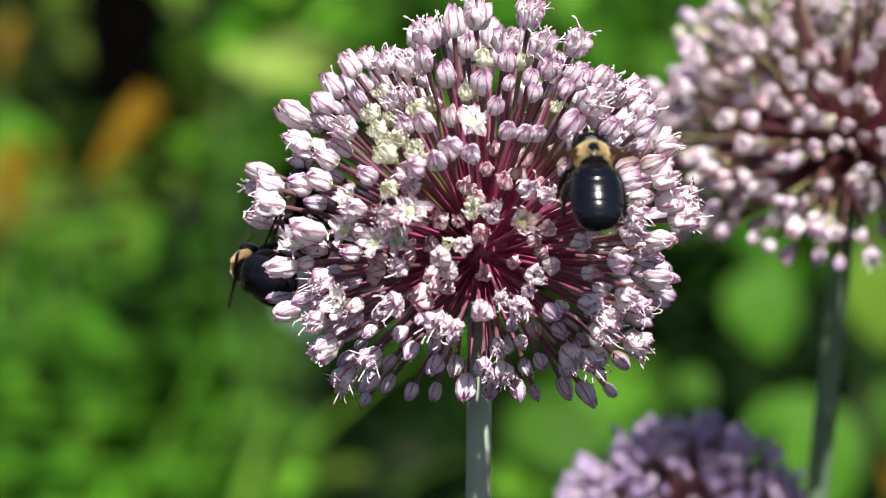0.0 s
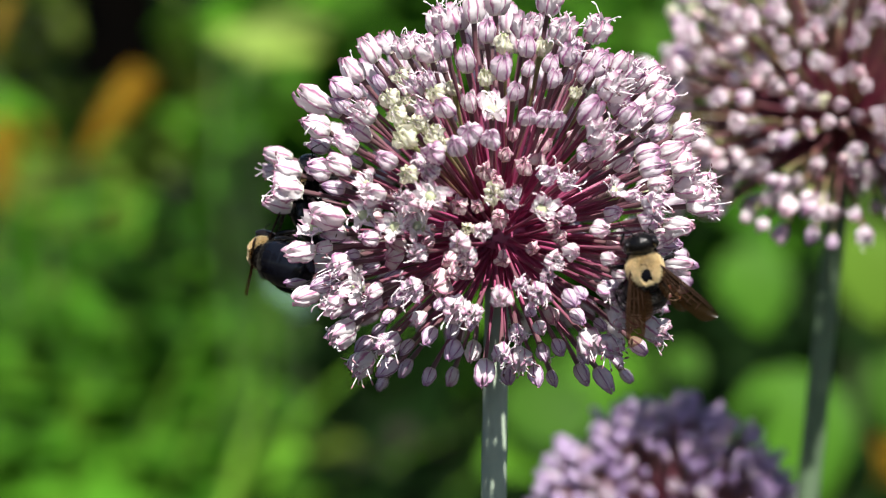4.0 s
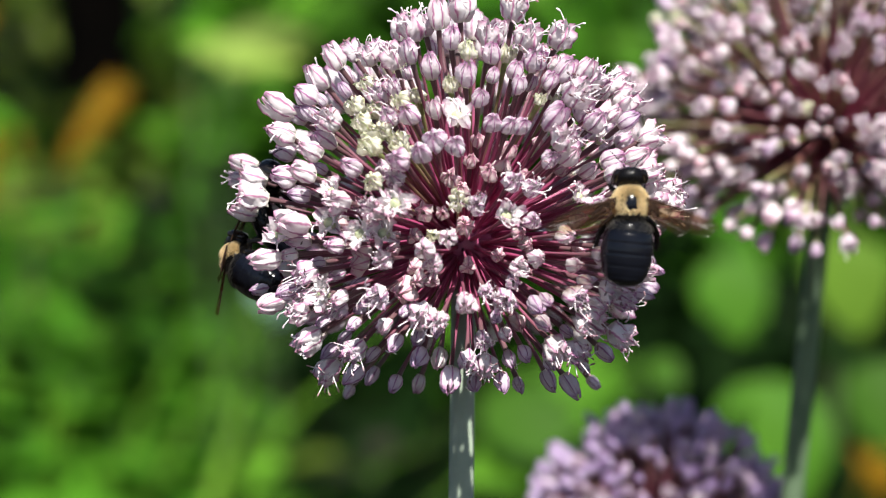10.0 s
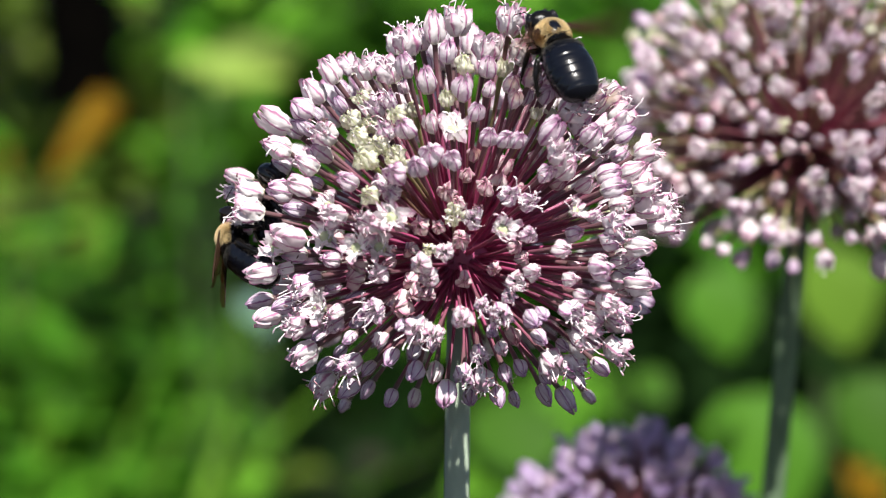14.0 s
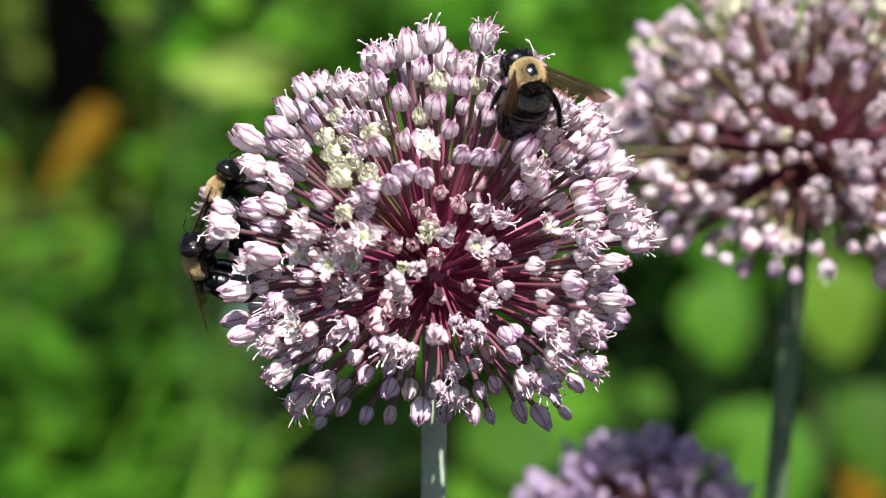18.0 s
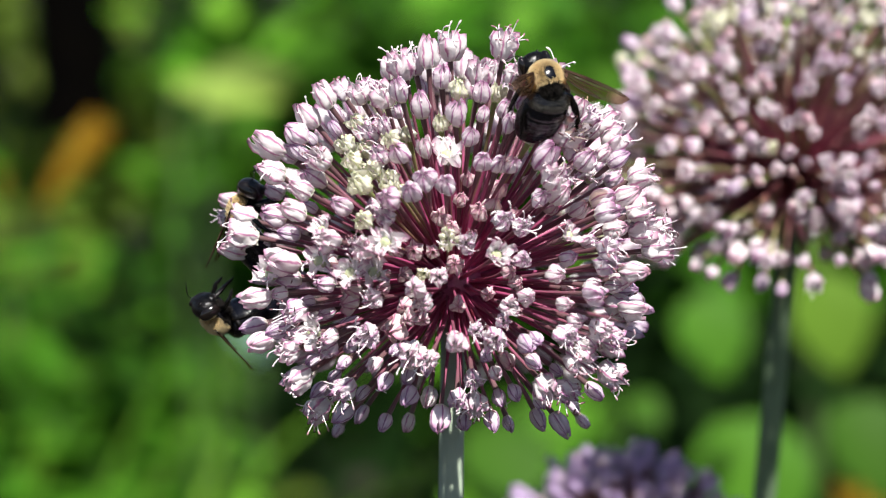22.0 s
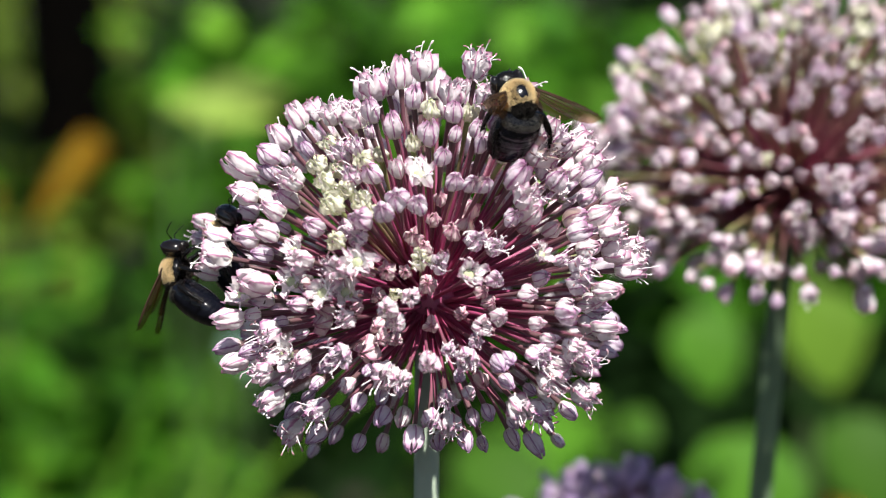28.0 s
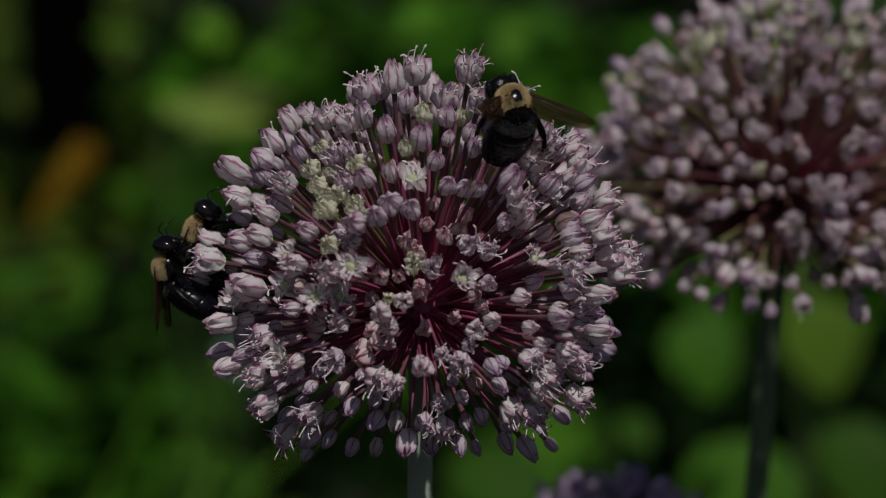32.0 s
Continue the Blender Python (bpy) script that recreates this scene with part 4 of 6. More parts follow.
# leafy plants in rows, from near to far
for k, (at, h, w, n, size, low, skin) in enumerate([
    ((-0.2259, 2.8703, 0.0), 0.692, 0.053, 110, 0.074, 0.3, LEAF),
    ((-0.2394, 2.5734, 0.0), 0.620, 0.042, 75, 0.064, 0.4, LEAF),
    ((-0.2809, 2.4744, 0.0), 0.616, 0.041, 75, 0.064, 0.4, LEAF),
    ((-0.3299, 2.4249, 0.0), 0.605, 0.035, 75, 0.064, 0.4, LEAF),
    ((-0.3816, 2.3755, 0.0), 0.557, 0.034, 75, 0.064, 0.4, LEAF),
    ((-0.4405, 2.9693, 0.0), 0.691, 0.037, 90, 0.074, 0.55, LEAF_OLIVE),
    ((-0.3884, 2.7714, 0.0), 0.615, 0.034, 110, 0.074, 0.6, LEAF),
    ((-0.4731, 2.6724, 0.0), 0.657, 0.044, 110, 0.074, 0.4, LEAF),
    ((-0.1772, 2.3755, 0.0), 0.619, 0.039, 75, 0.064, 0.4, LEAF),
    ((-0.2160, 2.1775, 0.0), 0.589, 0.036, 75, 0.064, 0.4, LEAF),
    ((-0.2677, 2.1280, 0.0), 0.583, 0.031, 75, 0.064, 0.4, LEAF),
    ((-0.1339, 2.4744, 0.0), 0.556, 0.041, 50, 0.064, 0.4, LEAF_OLIVE),
    ((-0.3084, 2.0785, 0.0), 0.552, 0.034, 75, 0.064, 0.5, LEAF),
    ((-0.3059, 3.2168, 0.0), 0.752, 0.030, 90, 0.074, 0.55, LEAF_OLIVE),
    ((-0.2096, 3.3652, 0.0), 0.888, 0.055, 190, 0.074, 0.5, LEAF),
    ((-0.1389, 3.1673, 0.0), 0.898, 0.052, 260, 0.074, 0.55, LEAF),
    ((-0.0591, 3.0683, 0.0), 0.902, 0.057, 260, 0.074, 0.55, LEAF),
    ((0.0493, 3.1673, 0.0), 0.898, 0.065, 260, 0.074, 0.55, LEAF),
    ((0.1421, 3.0683, 0.0), 0.902, 0.057, 400, 0.074, 0.56, LEAF),
    ((0.2105, 2.9693, 0.0), 0.907, 0.049, 400, 0.074, 0.56, LEAF),
    ((0.2930, 3.0683, 0.0), 0.890, 0.050, 400, 0.074, 0.56, LEAF),
    ((0.3810, 3.0683, 0.0), 0.902, 0.057, 260, 0.074, 0.55, LEAF),
    ((0.4539, 2.9693, 0.0), 0.907, 0.055, 260, 0.074, 0.55, LEAF),
    ((0.5571, 3.0683, 0.0), 0.902, 0.057, 260, 0.074, 0.55, LEAF),
    # the near-black plants from here on stand where shaded gaps show
    ((0.4469, 2.6724, 0.0), 0.641, 0.044, 110, 0.074, 0.5, LEAF_SHADED),
    ((0.3647, 2.6724, 0.0), 0.614, 0.044, 110, 0.074, 0.6, LEAF_SHADED),
    ((0.2874, 2.7714, 0.0), 0.609, 0.045, 110, 0.074, 0.6, LEAF_SHADED),
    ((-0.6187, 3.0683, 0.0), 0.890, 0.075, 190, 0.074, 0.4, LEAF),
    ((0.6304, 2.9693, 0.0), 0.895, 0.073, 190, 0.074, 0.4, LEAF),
    ((0.0506, 2.5734, 0.0), 0.537, 0.042, 90, 0.064, 0.6, LEAF_SHADED),
    ((-0.0253, 1.9301, 0.0), 0.614, 0.038, 110, 0.05, 0.75, LEAF_SHADED),
    ((-0.1163, 1.9301, 0.0), 0.595, 0.026, 46, 0.045, 0.86, LEAF_SHADED),
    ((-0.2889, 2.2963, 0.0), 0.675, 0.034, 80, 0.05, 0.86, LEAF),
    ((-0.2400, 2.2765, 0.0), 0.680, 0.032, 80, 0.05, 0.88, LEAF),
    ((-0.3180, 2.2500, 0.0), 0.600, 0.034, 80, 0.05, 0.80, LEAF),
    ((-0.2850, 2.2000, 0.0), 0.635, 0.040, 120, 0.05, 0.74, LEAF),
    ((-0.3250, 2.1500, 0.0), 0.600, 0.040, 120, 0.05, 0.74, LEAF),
    ((-0.0699, 1.9598, 0.0), 0.576, 0.022, 50, 0.045, 0.85, LEAF_SHADED),
    ((0.2649, 1.8311, 0.0), 0.659, 0.020, 40, 0.045, 0.86, LEAF_SHADED),
    ((0.1744, 1.9301, 0.0), 0.700, 0.032, 120, 0.040, 0.93, LEAF_SHADED),
    ((0.2143, 1.8806, 0.0), 0.690, 0.018, 40, 0.040, 0.95, LEAF_SHADED),
    ((-0.2505, 2.3557, 0.0), 0.761, 0.022, 46, 0.05, 0.88, LEAF_SHADED),
    ((-0.0460, 2.6724, 0.0), 0.560, 0.049, 110, 0.074, 0.6, LEAF_SHADED),
]):
    shrub(at, h, w, n, size, skin, SHRUB if skin is LEAF else DEEP if skin is LEAF_SHADED else "olive-green garden shrub, softly lit", "shrub", 300 + k, low)
# a near-black post, added to stand for the dark gap between the shrubs
post = thing("dark_gap_post", Matrix.Translation((-0.3989, 3.4889, 0.0)), "near-black post added where a dark gap shows among shrubs", "post")
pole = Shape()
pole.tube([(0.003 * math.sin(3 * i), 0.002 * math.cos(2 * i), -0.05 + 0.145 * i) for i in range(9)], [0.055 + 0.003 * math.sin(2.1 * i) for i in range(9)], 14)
part("pole", pole, GAP_BLACK, post)
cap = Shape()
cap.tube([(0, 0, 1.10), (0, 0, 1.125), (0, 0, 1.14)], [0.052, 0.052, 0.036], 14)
part("cap", cap, GAP_BLACK, post)
# hedge behind, in the same near-black leaf colour that stands for shade
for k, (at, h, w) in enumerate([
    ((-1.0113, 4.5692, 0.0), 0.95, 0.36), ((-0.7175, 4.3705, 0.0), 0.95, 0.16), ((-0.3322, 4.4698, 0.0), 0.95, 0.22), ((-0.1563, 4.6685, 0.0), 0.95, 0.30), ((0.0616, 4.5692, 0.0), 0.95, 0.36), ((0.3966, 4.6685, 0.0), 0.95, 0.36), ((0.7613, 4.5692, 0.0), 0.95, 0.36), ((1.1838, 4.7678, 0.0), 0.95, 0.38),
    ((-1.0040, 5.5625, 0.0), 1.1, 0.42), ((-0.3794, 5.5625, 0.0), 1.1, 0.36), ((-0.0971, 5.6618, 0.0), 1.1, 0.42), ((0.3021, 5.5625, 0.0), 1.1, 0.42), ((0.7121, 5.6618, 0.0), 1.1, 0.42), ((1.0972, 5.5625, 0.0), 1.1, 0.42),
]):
    shrub(at, h, w, 320, 0.085, LEAF_SHADED, DEEP, "shrub", 400 + k, 0.15, "hedge_plant", 1.3)
for k, (at, h, w) in enumerate([((-0.56, 3.95, 0.0), 0.98, 0.16), ((-0.74, 4.05, 0.0), 0.98, 0.18)]):
    shrub(at, h, w, 300, 0.085, LEAF_OLIVE, "olive-green garden shrub behind the post", "shrub", 440 + k, 0.15, "shrub", 1.3)
# pale-leaved plant in the sun
broad_plant((-0.1309, 2.3547, 0.0), [((-0.1275, 2.3547, 0.5834), 0.028, (0.3, -0.2, -0.6), (0.0, -0.7, 0.6)), ((-0.1198, 2.3722, 0.5674), 0.026, (-0.3, -0.2, -0.6), (0.0, -0.7, 0.6))], LEAF_SILVER, "small plant with pale silvery leaves", 6, "silver_leaf_plant")
broad_plant((-0.1401, 2.1853, 0.0), [((-0.1425, 2.1916, 0.8159), 0.066, (0.97, -0.05, 0.12), (0.0, -0.6, 0.8), 0.42), ((-0.1124, 2.2435, 0.8221), 0.070, (0.97, 0.05, 0.08), (0.0, -0.6, 0.8), 0.42), ((-0.1251, 2.2894, 0.7949), 0.07, (0.95, 0.1, 0.2), (0.0, -0.6, 0.8), 0.4)], LEAF_LIGHT, "plant with long pale yellow-green leaves in the sun", 16, "pale_leaf_plant")
# round leaves low down
broad_plant((0.2215, 1.9514, 0.0), [
    ((0.2292, 1.9500, 0.6602), 0.066, (0.30, -0.5, -0.75), (0.1, -0.8, 0.5)), ((0.2385, 1.7800, 0.5930), 0.098, (0.25, -0.5, -0.8), (0.15, -0.75, 0.6)),
    ((0.1665, 1.8000, 0.6410), 0.030, (0.5, -0.5, -0.3), (0.0, -0.6, 0.8)), ((0.3360, 1.9000, 0.5900), 0.080, (0.3, -0.5, -0.6), (0.1, -0.75, 0.6)),
    ((0.2219, 1.8964, 0.5655), 0.055, (-0.2, -0.6, -0.4), (0, -0.7, 0.7)), ((0.1487, 2.1004, 0.5805), 0.060, (-0.6, -0.4, 0.2), (0, -0.7, 0.7)),
], LEAF_BROAD, "plant with big rounded bright green leaves", 8)
broad_plant((0.3300, 2.0300, 0.0), [((0.3221, 2.0000, 0.6604), 0.078, (0.25, -0.4, -0.8), (0.1, -0.7, 0.6)), ((0.3382, 2.3000, 0.6600), 0.060, (-0.4, -0.4, -0.6), (0.1, -0.6, 0.7))], LEAF_LIME, "plant with broad yellow-green leaves in the sun", 18)
broad_plant((0.1048, 2.0415, 0.0), [
    ((0.1261, 2.0489, 0.5767), 0.07, (-0.6, -0.5, 0.0), (0, -0.7, 0.7)), ((0.0857, 1.9951, 0.5593), 0.08, (0.5, -0.5, -0.3), (0.1, -0.75, 0.6)),
    ((0.1444, 1.9443, 0.5593), 0.075, (0.6, -0.5, -0.2), (0, -0.8, 0.6)), ((0.0607, 1.9893, 0.5266), 0.06, (-0.5, -0.5, 0.1), (0, -0.7, 0.7)),
], LEAF_BROAD, "low plant with rounded green leaves", 9)
# strap-leaved tufts with orange flowers
straw = strap_plant((-0.2409, 1.9387, 0.0), 22, 0.62, LEAF_STRAP, "tuft of yellow-green arching strap leaves", 11, "daylily", (0.05, 0.0))
strap_plant((-0.3339, 2.0371, 0.0), 26, 0.72, LEAF_STRAP, "tuft of yellow-green arching strap leaves", 12, "daylily", (-0.03, 0.0))
strap_plant((-0.0911, 2.0341, 0.0), 3, 0.56, LEAF_STRAP, "tuft of bright green strap leaves", 13, "daylily", (0.0, 0.0))
root = (-0.3343, 2.5551, 0.0)
lily = strap_plant(root, 14, 0.62, LEAF_STRAP, "daylily with orange trumpet flowers", 14)
lily_flower(lily, (-0.3291, 2.5711, 0.6588), (0.58, 0.1, 0.8), 0.115, ORANGE, root)
lily_flower(lily, (-0.4108, 2.5615, 0.6042), (0.12, 0.1, 0.95), 0.11, ORANGE, root)
lily_flower(lily, (-0.4321, 2.6876, 0.7435), (0.3, 0.1, 0.9), 0.07, YELLOW, root)
lily_flower(lily, (-0.3843, 2.7190, 0.6334), (-0.1, -0.2, 0.9), 0.05, YELLOW, root)
root = (0.3641, 2.1310, 0.0)
lily = strap_plant(root, 12, 0.5, LEAF_STRAP, "low daylily with an apricot flower", 15)
lily_flower(lily, (0.3529, 2.1318, 0.4590), (0.1, -0.6, 0.7), 0.05, ORANGE, root, 0.4)


# ---------------------------------------------------------------- what moves
def motions():
    walk(front, [
        (0.0, pose(0.0054, 0.5416, -0.0000, 0, 0.000, 0)),
        (0.5, pose(0.0054, 0.5416, -0.0002, 0, 0.050, 0)),
        (1.0, pose(0.0054, 0.5416, -0.0005, 0, 0.086, 0)),
        (1.5, pose(0.0054, 0.5416, -0.0004, 0, 0.150, 0)),
        (2.0, pose(0.0054, 0.5416, -0.0006, 0, 0.205, 0)),
        (2.5, pose(0.0054, 0.5416, -0.0006, 0, 0.247, 0)),
        (3.0, pose(0.0054, 0.5416, -0.0009, 0, 0.292, 0)),
        (3.5, pose(0.0054, 0.5416, -0.0016, 0, 0.304, 0)),
        (5.5, pose(0.0054, 0.5416, -0.0017, 0, 0.284, 0)),
        (6.0, pose(0.0054, 0.5416, -0.0017, 0, 0.233, 0)),
        (6.5, pose(0.0054, 0.5416, -0.0013, 0, 0.178, 0)),
        (7.0, pose(0.0054, 0.5416, -0.0011, 0, 0.108, 0)),
        (7.5, pose(0.0054, 0.5416, -0.0008, 0, 0.067, 0)),
        (8.0, pose(0.0054, 0.5416, -0.0006, 0, 0.031, 0)),
        (8.5, pose(0.0054, 0.5416, -0.0006, 0, 0.009, 0)),
        (9.0, pose(0.0054, 0.5416, -0.0008, 0, 0.027, 0)),
        (9.5, pose(0.0054, 0.5416, -0.0010, 0, 0.065, 0)),
        (10.0, pose(0.0054, 0.5416, -0.0010, 0, 0.150, 0)),
        (10.5, pose(0.0054, 0.5416, -0.0014, 0, 0.230, 0)),
        (11.0, pose(0.0054, 0.5416, -0.0018, 0, 0.291, 0)),
        (11.5, pose(0.0054, 0.5416, -0.0018, 0, 0.352, 0)),
        (12.0, pose(0.0054, 0.5416, -0.0015, 0, 0.391, 0)),
        (12.5, pose(0.0054, 0.5416, -0.0012, 0, 0.387, 0)),
        (13.0, pose(0.0054, 0.5416, -0.0010, 0, 0.361, 0)),
        (13.5, pose(0.0054, 0.5416, -0.0011, 0, 0.303, 0)),
        (14.0, pose(0.0054, 0.5416, -0.0010, 0, 0.239, 0)),
        (14.5, pose(0.0054, 0.5416, -0.0010, 0, 0.139, 0)),
        (16.5, pose(0.0054, 0.5416, -0.0013, 0, -0.067, 0)),
        (17.0, pose(0.0054, 0.5416, -0.0015, 0, -0.067, 0)),
        (17.5, pose(0.0054, 0.5416, -0.0018, 0, -0.054, 0)),
        (18.0, pose(0.0054, 0.5416, -0.0022, 0, 0.001, 0)),
        (18.5, pose(0.0054, 0.5416, -0.0023, 0, 0.044, 0)),
        (19.0, pose(0.0054, 0.5416, -0.0027, 0, 0.117, 0)),
        (19.5, pose(0.0054, 0.5416, -0.0027, 0, 0.194, 0)),
        (20.0, pose(0.0054, 0.5416, -0.0026, 0, 0.236, 0)),
        (20.5, pose(0.0054, 0.5416, -0.0022, 0, 0.279, 0)),
        (21.0, pose(0.0054, 0.5416, -0.0019, 0, 0.295, 0)),
        (21.5, pose(0.0054, 0.5416, -0.0015, 0, 0.286, 0)),
        (22.0, pose(0.0054, 0.5416, -0.0012, 0, 0.256, 0)),
        (22.5, pose(0.0054, 0.5416, -0.0011, 0, 0.205, 0)),
        (23.0, pose(0.0054, 0.5416, -0.0009, 0, 0.157, 0)),
        (23.5, pose(0.0054, 0.5416, -0.0010, 0, 0.085, 0)),
        (24.0, pose(0.0054, 0.5416, -0.0013, 0, 0.019, 0)),
        (24.5, pose(0.0054, 0.5416, -0.0016, 0, -0.025, 0)),
        (25.0, pose(0.0054, 0.5416, -0.0018, 0, -0.061, 0)),
        (25.5, pose(0.0054, 0.5416, -0.0023, 0, -0.079, 0)),
        (27.5, pose(0.0054, 0.5416, -0.0023, 0, -0.006, 0)),
        (28.0, pose(0.0054, 0.5416, -0.0018, 0, 0.023, 0)),
        (28.5, pose(0.0054, 0.5416, -0.0016, 0, 0.071, 0)),
        (29.0, pose(0.0054, 0.5416, -0.0009, 0, 0.093, 0)),
        (29.5, pose(0.0054, 0.5416, -0.0005, 0, 0.118, 0)),
        (30.0, pose(0.0054, 0.5416, -0.0003, 0, 0.137, 0)),
        (30.5, pose(0.0054, 0.5416, -0.0005, 0, 0.101, 0)),
        (31.0, pose(0.0054, 0.5416, -0.0008, 0, 0.089, 0)),
        (31.5, pose(0.0054, 0.5416, -0.0010, 0, 0.052, 0)),
        (32.0, pose(0.0054, 0.5416, -0.0016, 0, -0.003, 0)),
    ])
    walk(rear, [
        (0.0, pose(0.0129, 0.6791, -0.0000, 0, 0.000, 0)),
        (0.5, pose(0.0129, 0.6791, 0.0003, 0, 0.028, 0)),
        (1.0, pose(0.0129, 0.6791, 0.0001, 0, 0.023, 0)),
        (1.5, pose(0.0129, 0.6791, 0.0004, 0, 0.044, 0)),
        (2.0, pose(0.0129, 0.6791, 0.0003, 0, 0.079, 0)),
        (2.5, pose(0.0129, 0.6791, 0.0004, 0, 0.088, 0)),
        (3.0, pose(0.0129, 0.6791, 0.0003, 0, 0.095, 0)),
        (3.5, pose(0.0129, 0.6791, -0.0004, 0, 0.053, 0)),
        (5.5, pose(0.0129, 0.6791, -0.0006, 0, -0.013, 0)),
        (6.0, pose(0.0129, 0.6791, -0.0008, 0, -0.051, 0)),
        (6.5, pose(0.0129, 0.6791, -0.0005, 0, -0.060, 0)),
        (7.0, pose(0.0129, 0.6791, -0.0007, 0, -0.056, 0)),
        (7.5, pose(0.0129, 0.6791, -0.0006, 0, -0.041, 0)),
        (8.0, pose(0.0129, 0.6791, -0.0005, 0, -0.011, 0)),
        (8.5, pose(0.0129, 0.6791, -0.0005, 0, 0.011, 0)),
        (9.0, pose(0.0129, 0.6791, -0.0003, 0, 0.033, 0)),
        (9.5, pose(0.0129, 0.6791, -0.0004, 0, 0.055, 0)),
        (10.0, pose(0.0129, 0.6791, 0.0000, 0, 0.093, 0)),
        (10.5, pose(0.0129, 0.6791, 0.0001, 0, 0.117, 0)),
        (11.0, pose(0.0129, 0.6791, -0.0003, 0, 0.094, 0)),
        (11.5, pose(0.0129, 0.6791, -0.0002, 0, 0.078, 0)),
        (12.0, pose(0.0129, 0.6791, -0.0002, 0, 0.052, 0)),
        (12.5, pose(0.0129, 0.6791, -0.0000, 0, 0.022, 0)),
        (13.0, pose(0.0129, 0.6791, -0.0001, 0, -0.026, 0)),
        (13.5, pose(0.0129, 0.6791, -0.0006, 0, -0.039, 0)),
        (14.0, pose(0.0129, 0.6791, -0.0009, 0, -0.060, 0)),
        (14.5, pose(0.0129, 0.6791, -0.0010, 0, -0.092, 0)),
        (16.5, pose(0.0129, 0.6791, -0.0008, 0, -0.016, 0)),
        (17.0, pose(0.0129, 0.6791, -0.0007, 0, 0.008, 0)),
        (17.5, pose(0.0129, 0.6791, -0.0006, 0, 0.033, 0)),
        (18.0, pose(0.0129, 0.6791, -0.0004, 0, 0.034, 0)),
        (18.5, pose(0.0129, 0.6791, -0.0001, 0, 0.030, 0)),
        (19.0, pose(0.0129, 0.6791, -0.0002, 0, 0.020, 0)),
        (19.5, pose(0.0129, 0.6791, -0.0005, 0, 0.016, 0)),
        (20.0, pose(0.0129, 0.6791, -0.0006, 0, -0.022, 0)),
        (20.5, pose(0.0129, 0.6791, -0.0005, 0, -0.060, 0)),
        (21.0, pose(0.0129, 0.6791, -0.0004, 0, -0.081, 0)),
        (21.5, pose(0.0129, 0.6791, -0.0007, 0, -0.084, 0)),
        (22.0, pose(0.0129, 0.6791, -0.0007, 0, -0.113, 0)),
        (22.5, pose(0.0129, 0.6791, -0.0011, 0, -0.102, 0)),
        (23.0, pose(0.0129, 0.6791, -0.0010, 0, -0.095, 0)),
        (23.5, pose(0.0129, 0.6791, -0.0011, 0, -0.084, 0)),
        (24.0, pose(0.0129, 0.6791, -0.0012, 0, -0.075, 0)),
        (24.5, pose(0.0129, 0.6791, -0.0012, 0, -0.071, 0)),
        (25.0, pose(0.0129, 0.6791, -0.0009, 0, -0.050, 0)),
        (25.5, pose(0.0129, 0.6791, -0.0006, 0, -0.048, 0)),
        (27.5, pose(0.0129, 0.6791, 0.0003, 0, -0.073, 0)),
        (28.0, pose(0.0129, 0.6791, 0.0005, 0, -0.094, 0)),
        (28.5, pose(0.0129, 0.6791, 0.0004, 0, -0.094, 0)),
        (29.0, pose(0.0129, 0.6791, 0.0004, 0, -0.100, 0)),
        (29.5, pose(0.0129, 0.6791, 0.0004, 0, -0.094, 0)),
        (30.0, pose(0.0129, 0.6791, 0.0002, 0, -0.102, 0)),
        (30.5, pose(0.0129, 0.6791, -0.0002, 0, -0.098, 0)),
        (31.0, pose(0.0129, 0.6791, -0.0002, 0, -0.104, 0)),
        (31.5, pose(0.0129, 0.6791, -0.0006, 0, -0.100, 0)),
        (32.0, pose(0.0129, 0.6791, -0.0006, 0, -0.119, 0)),
    ])
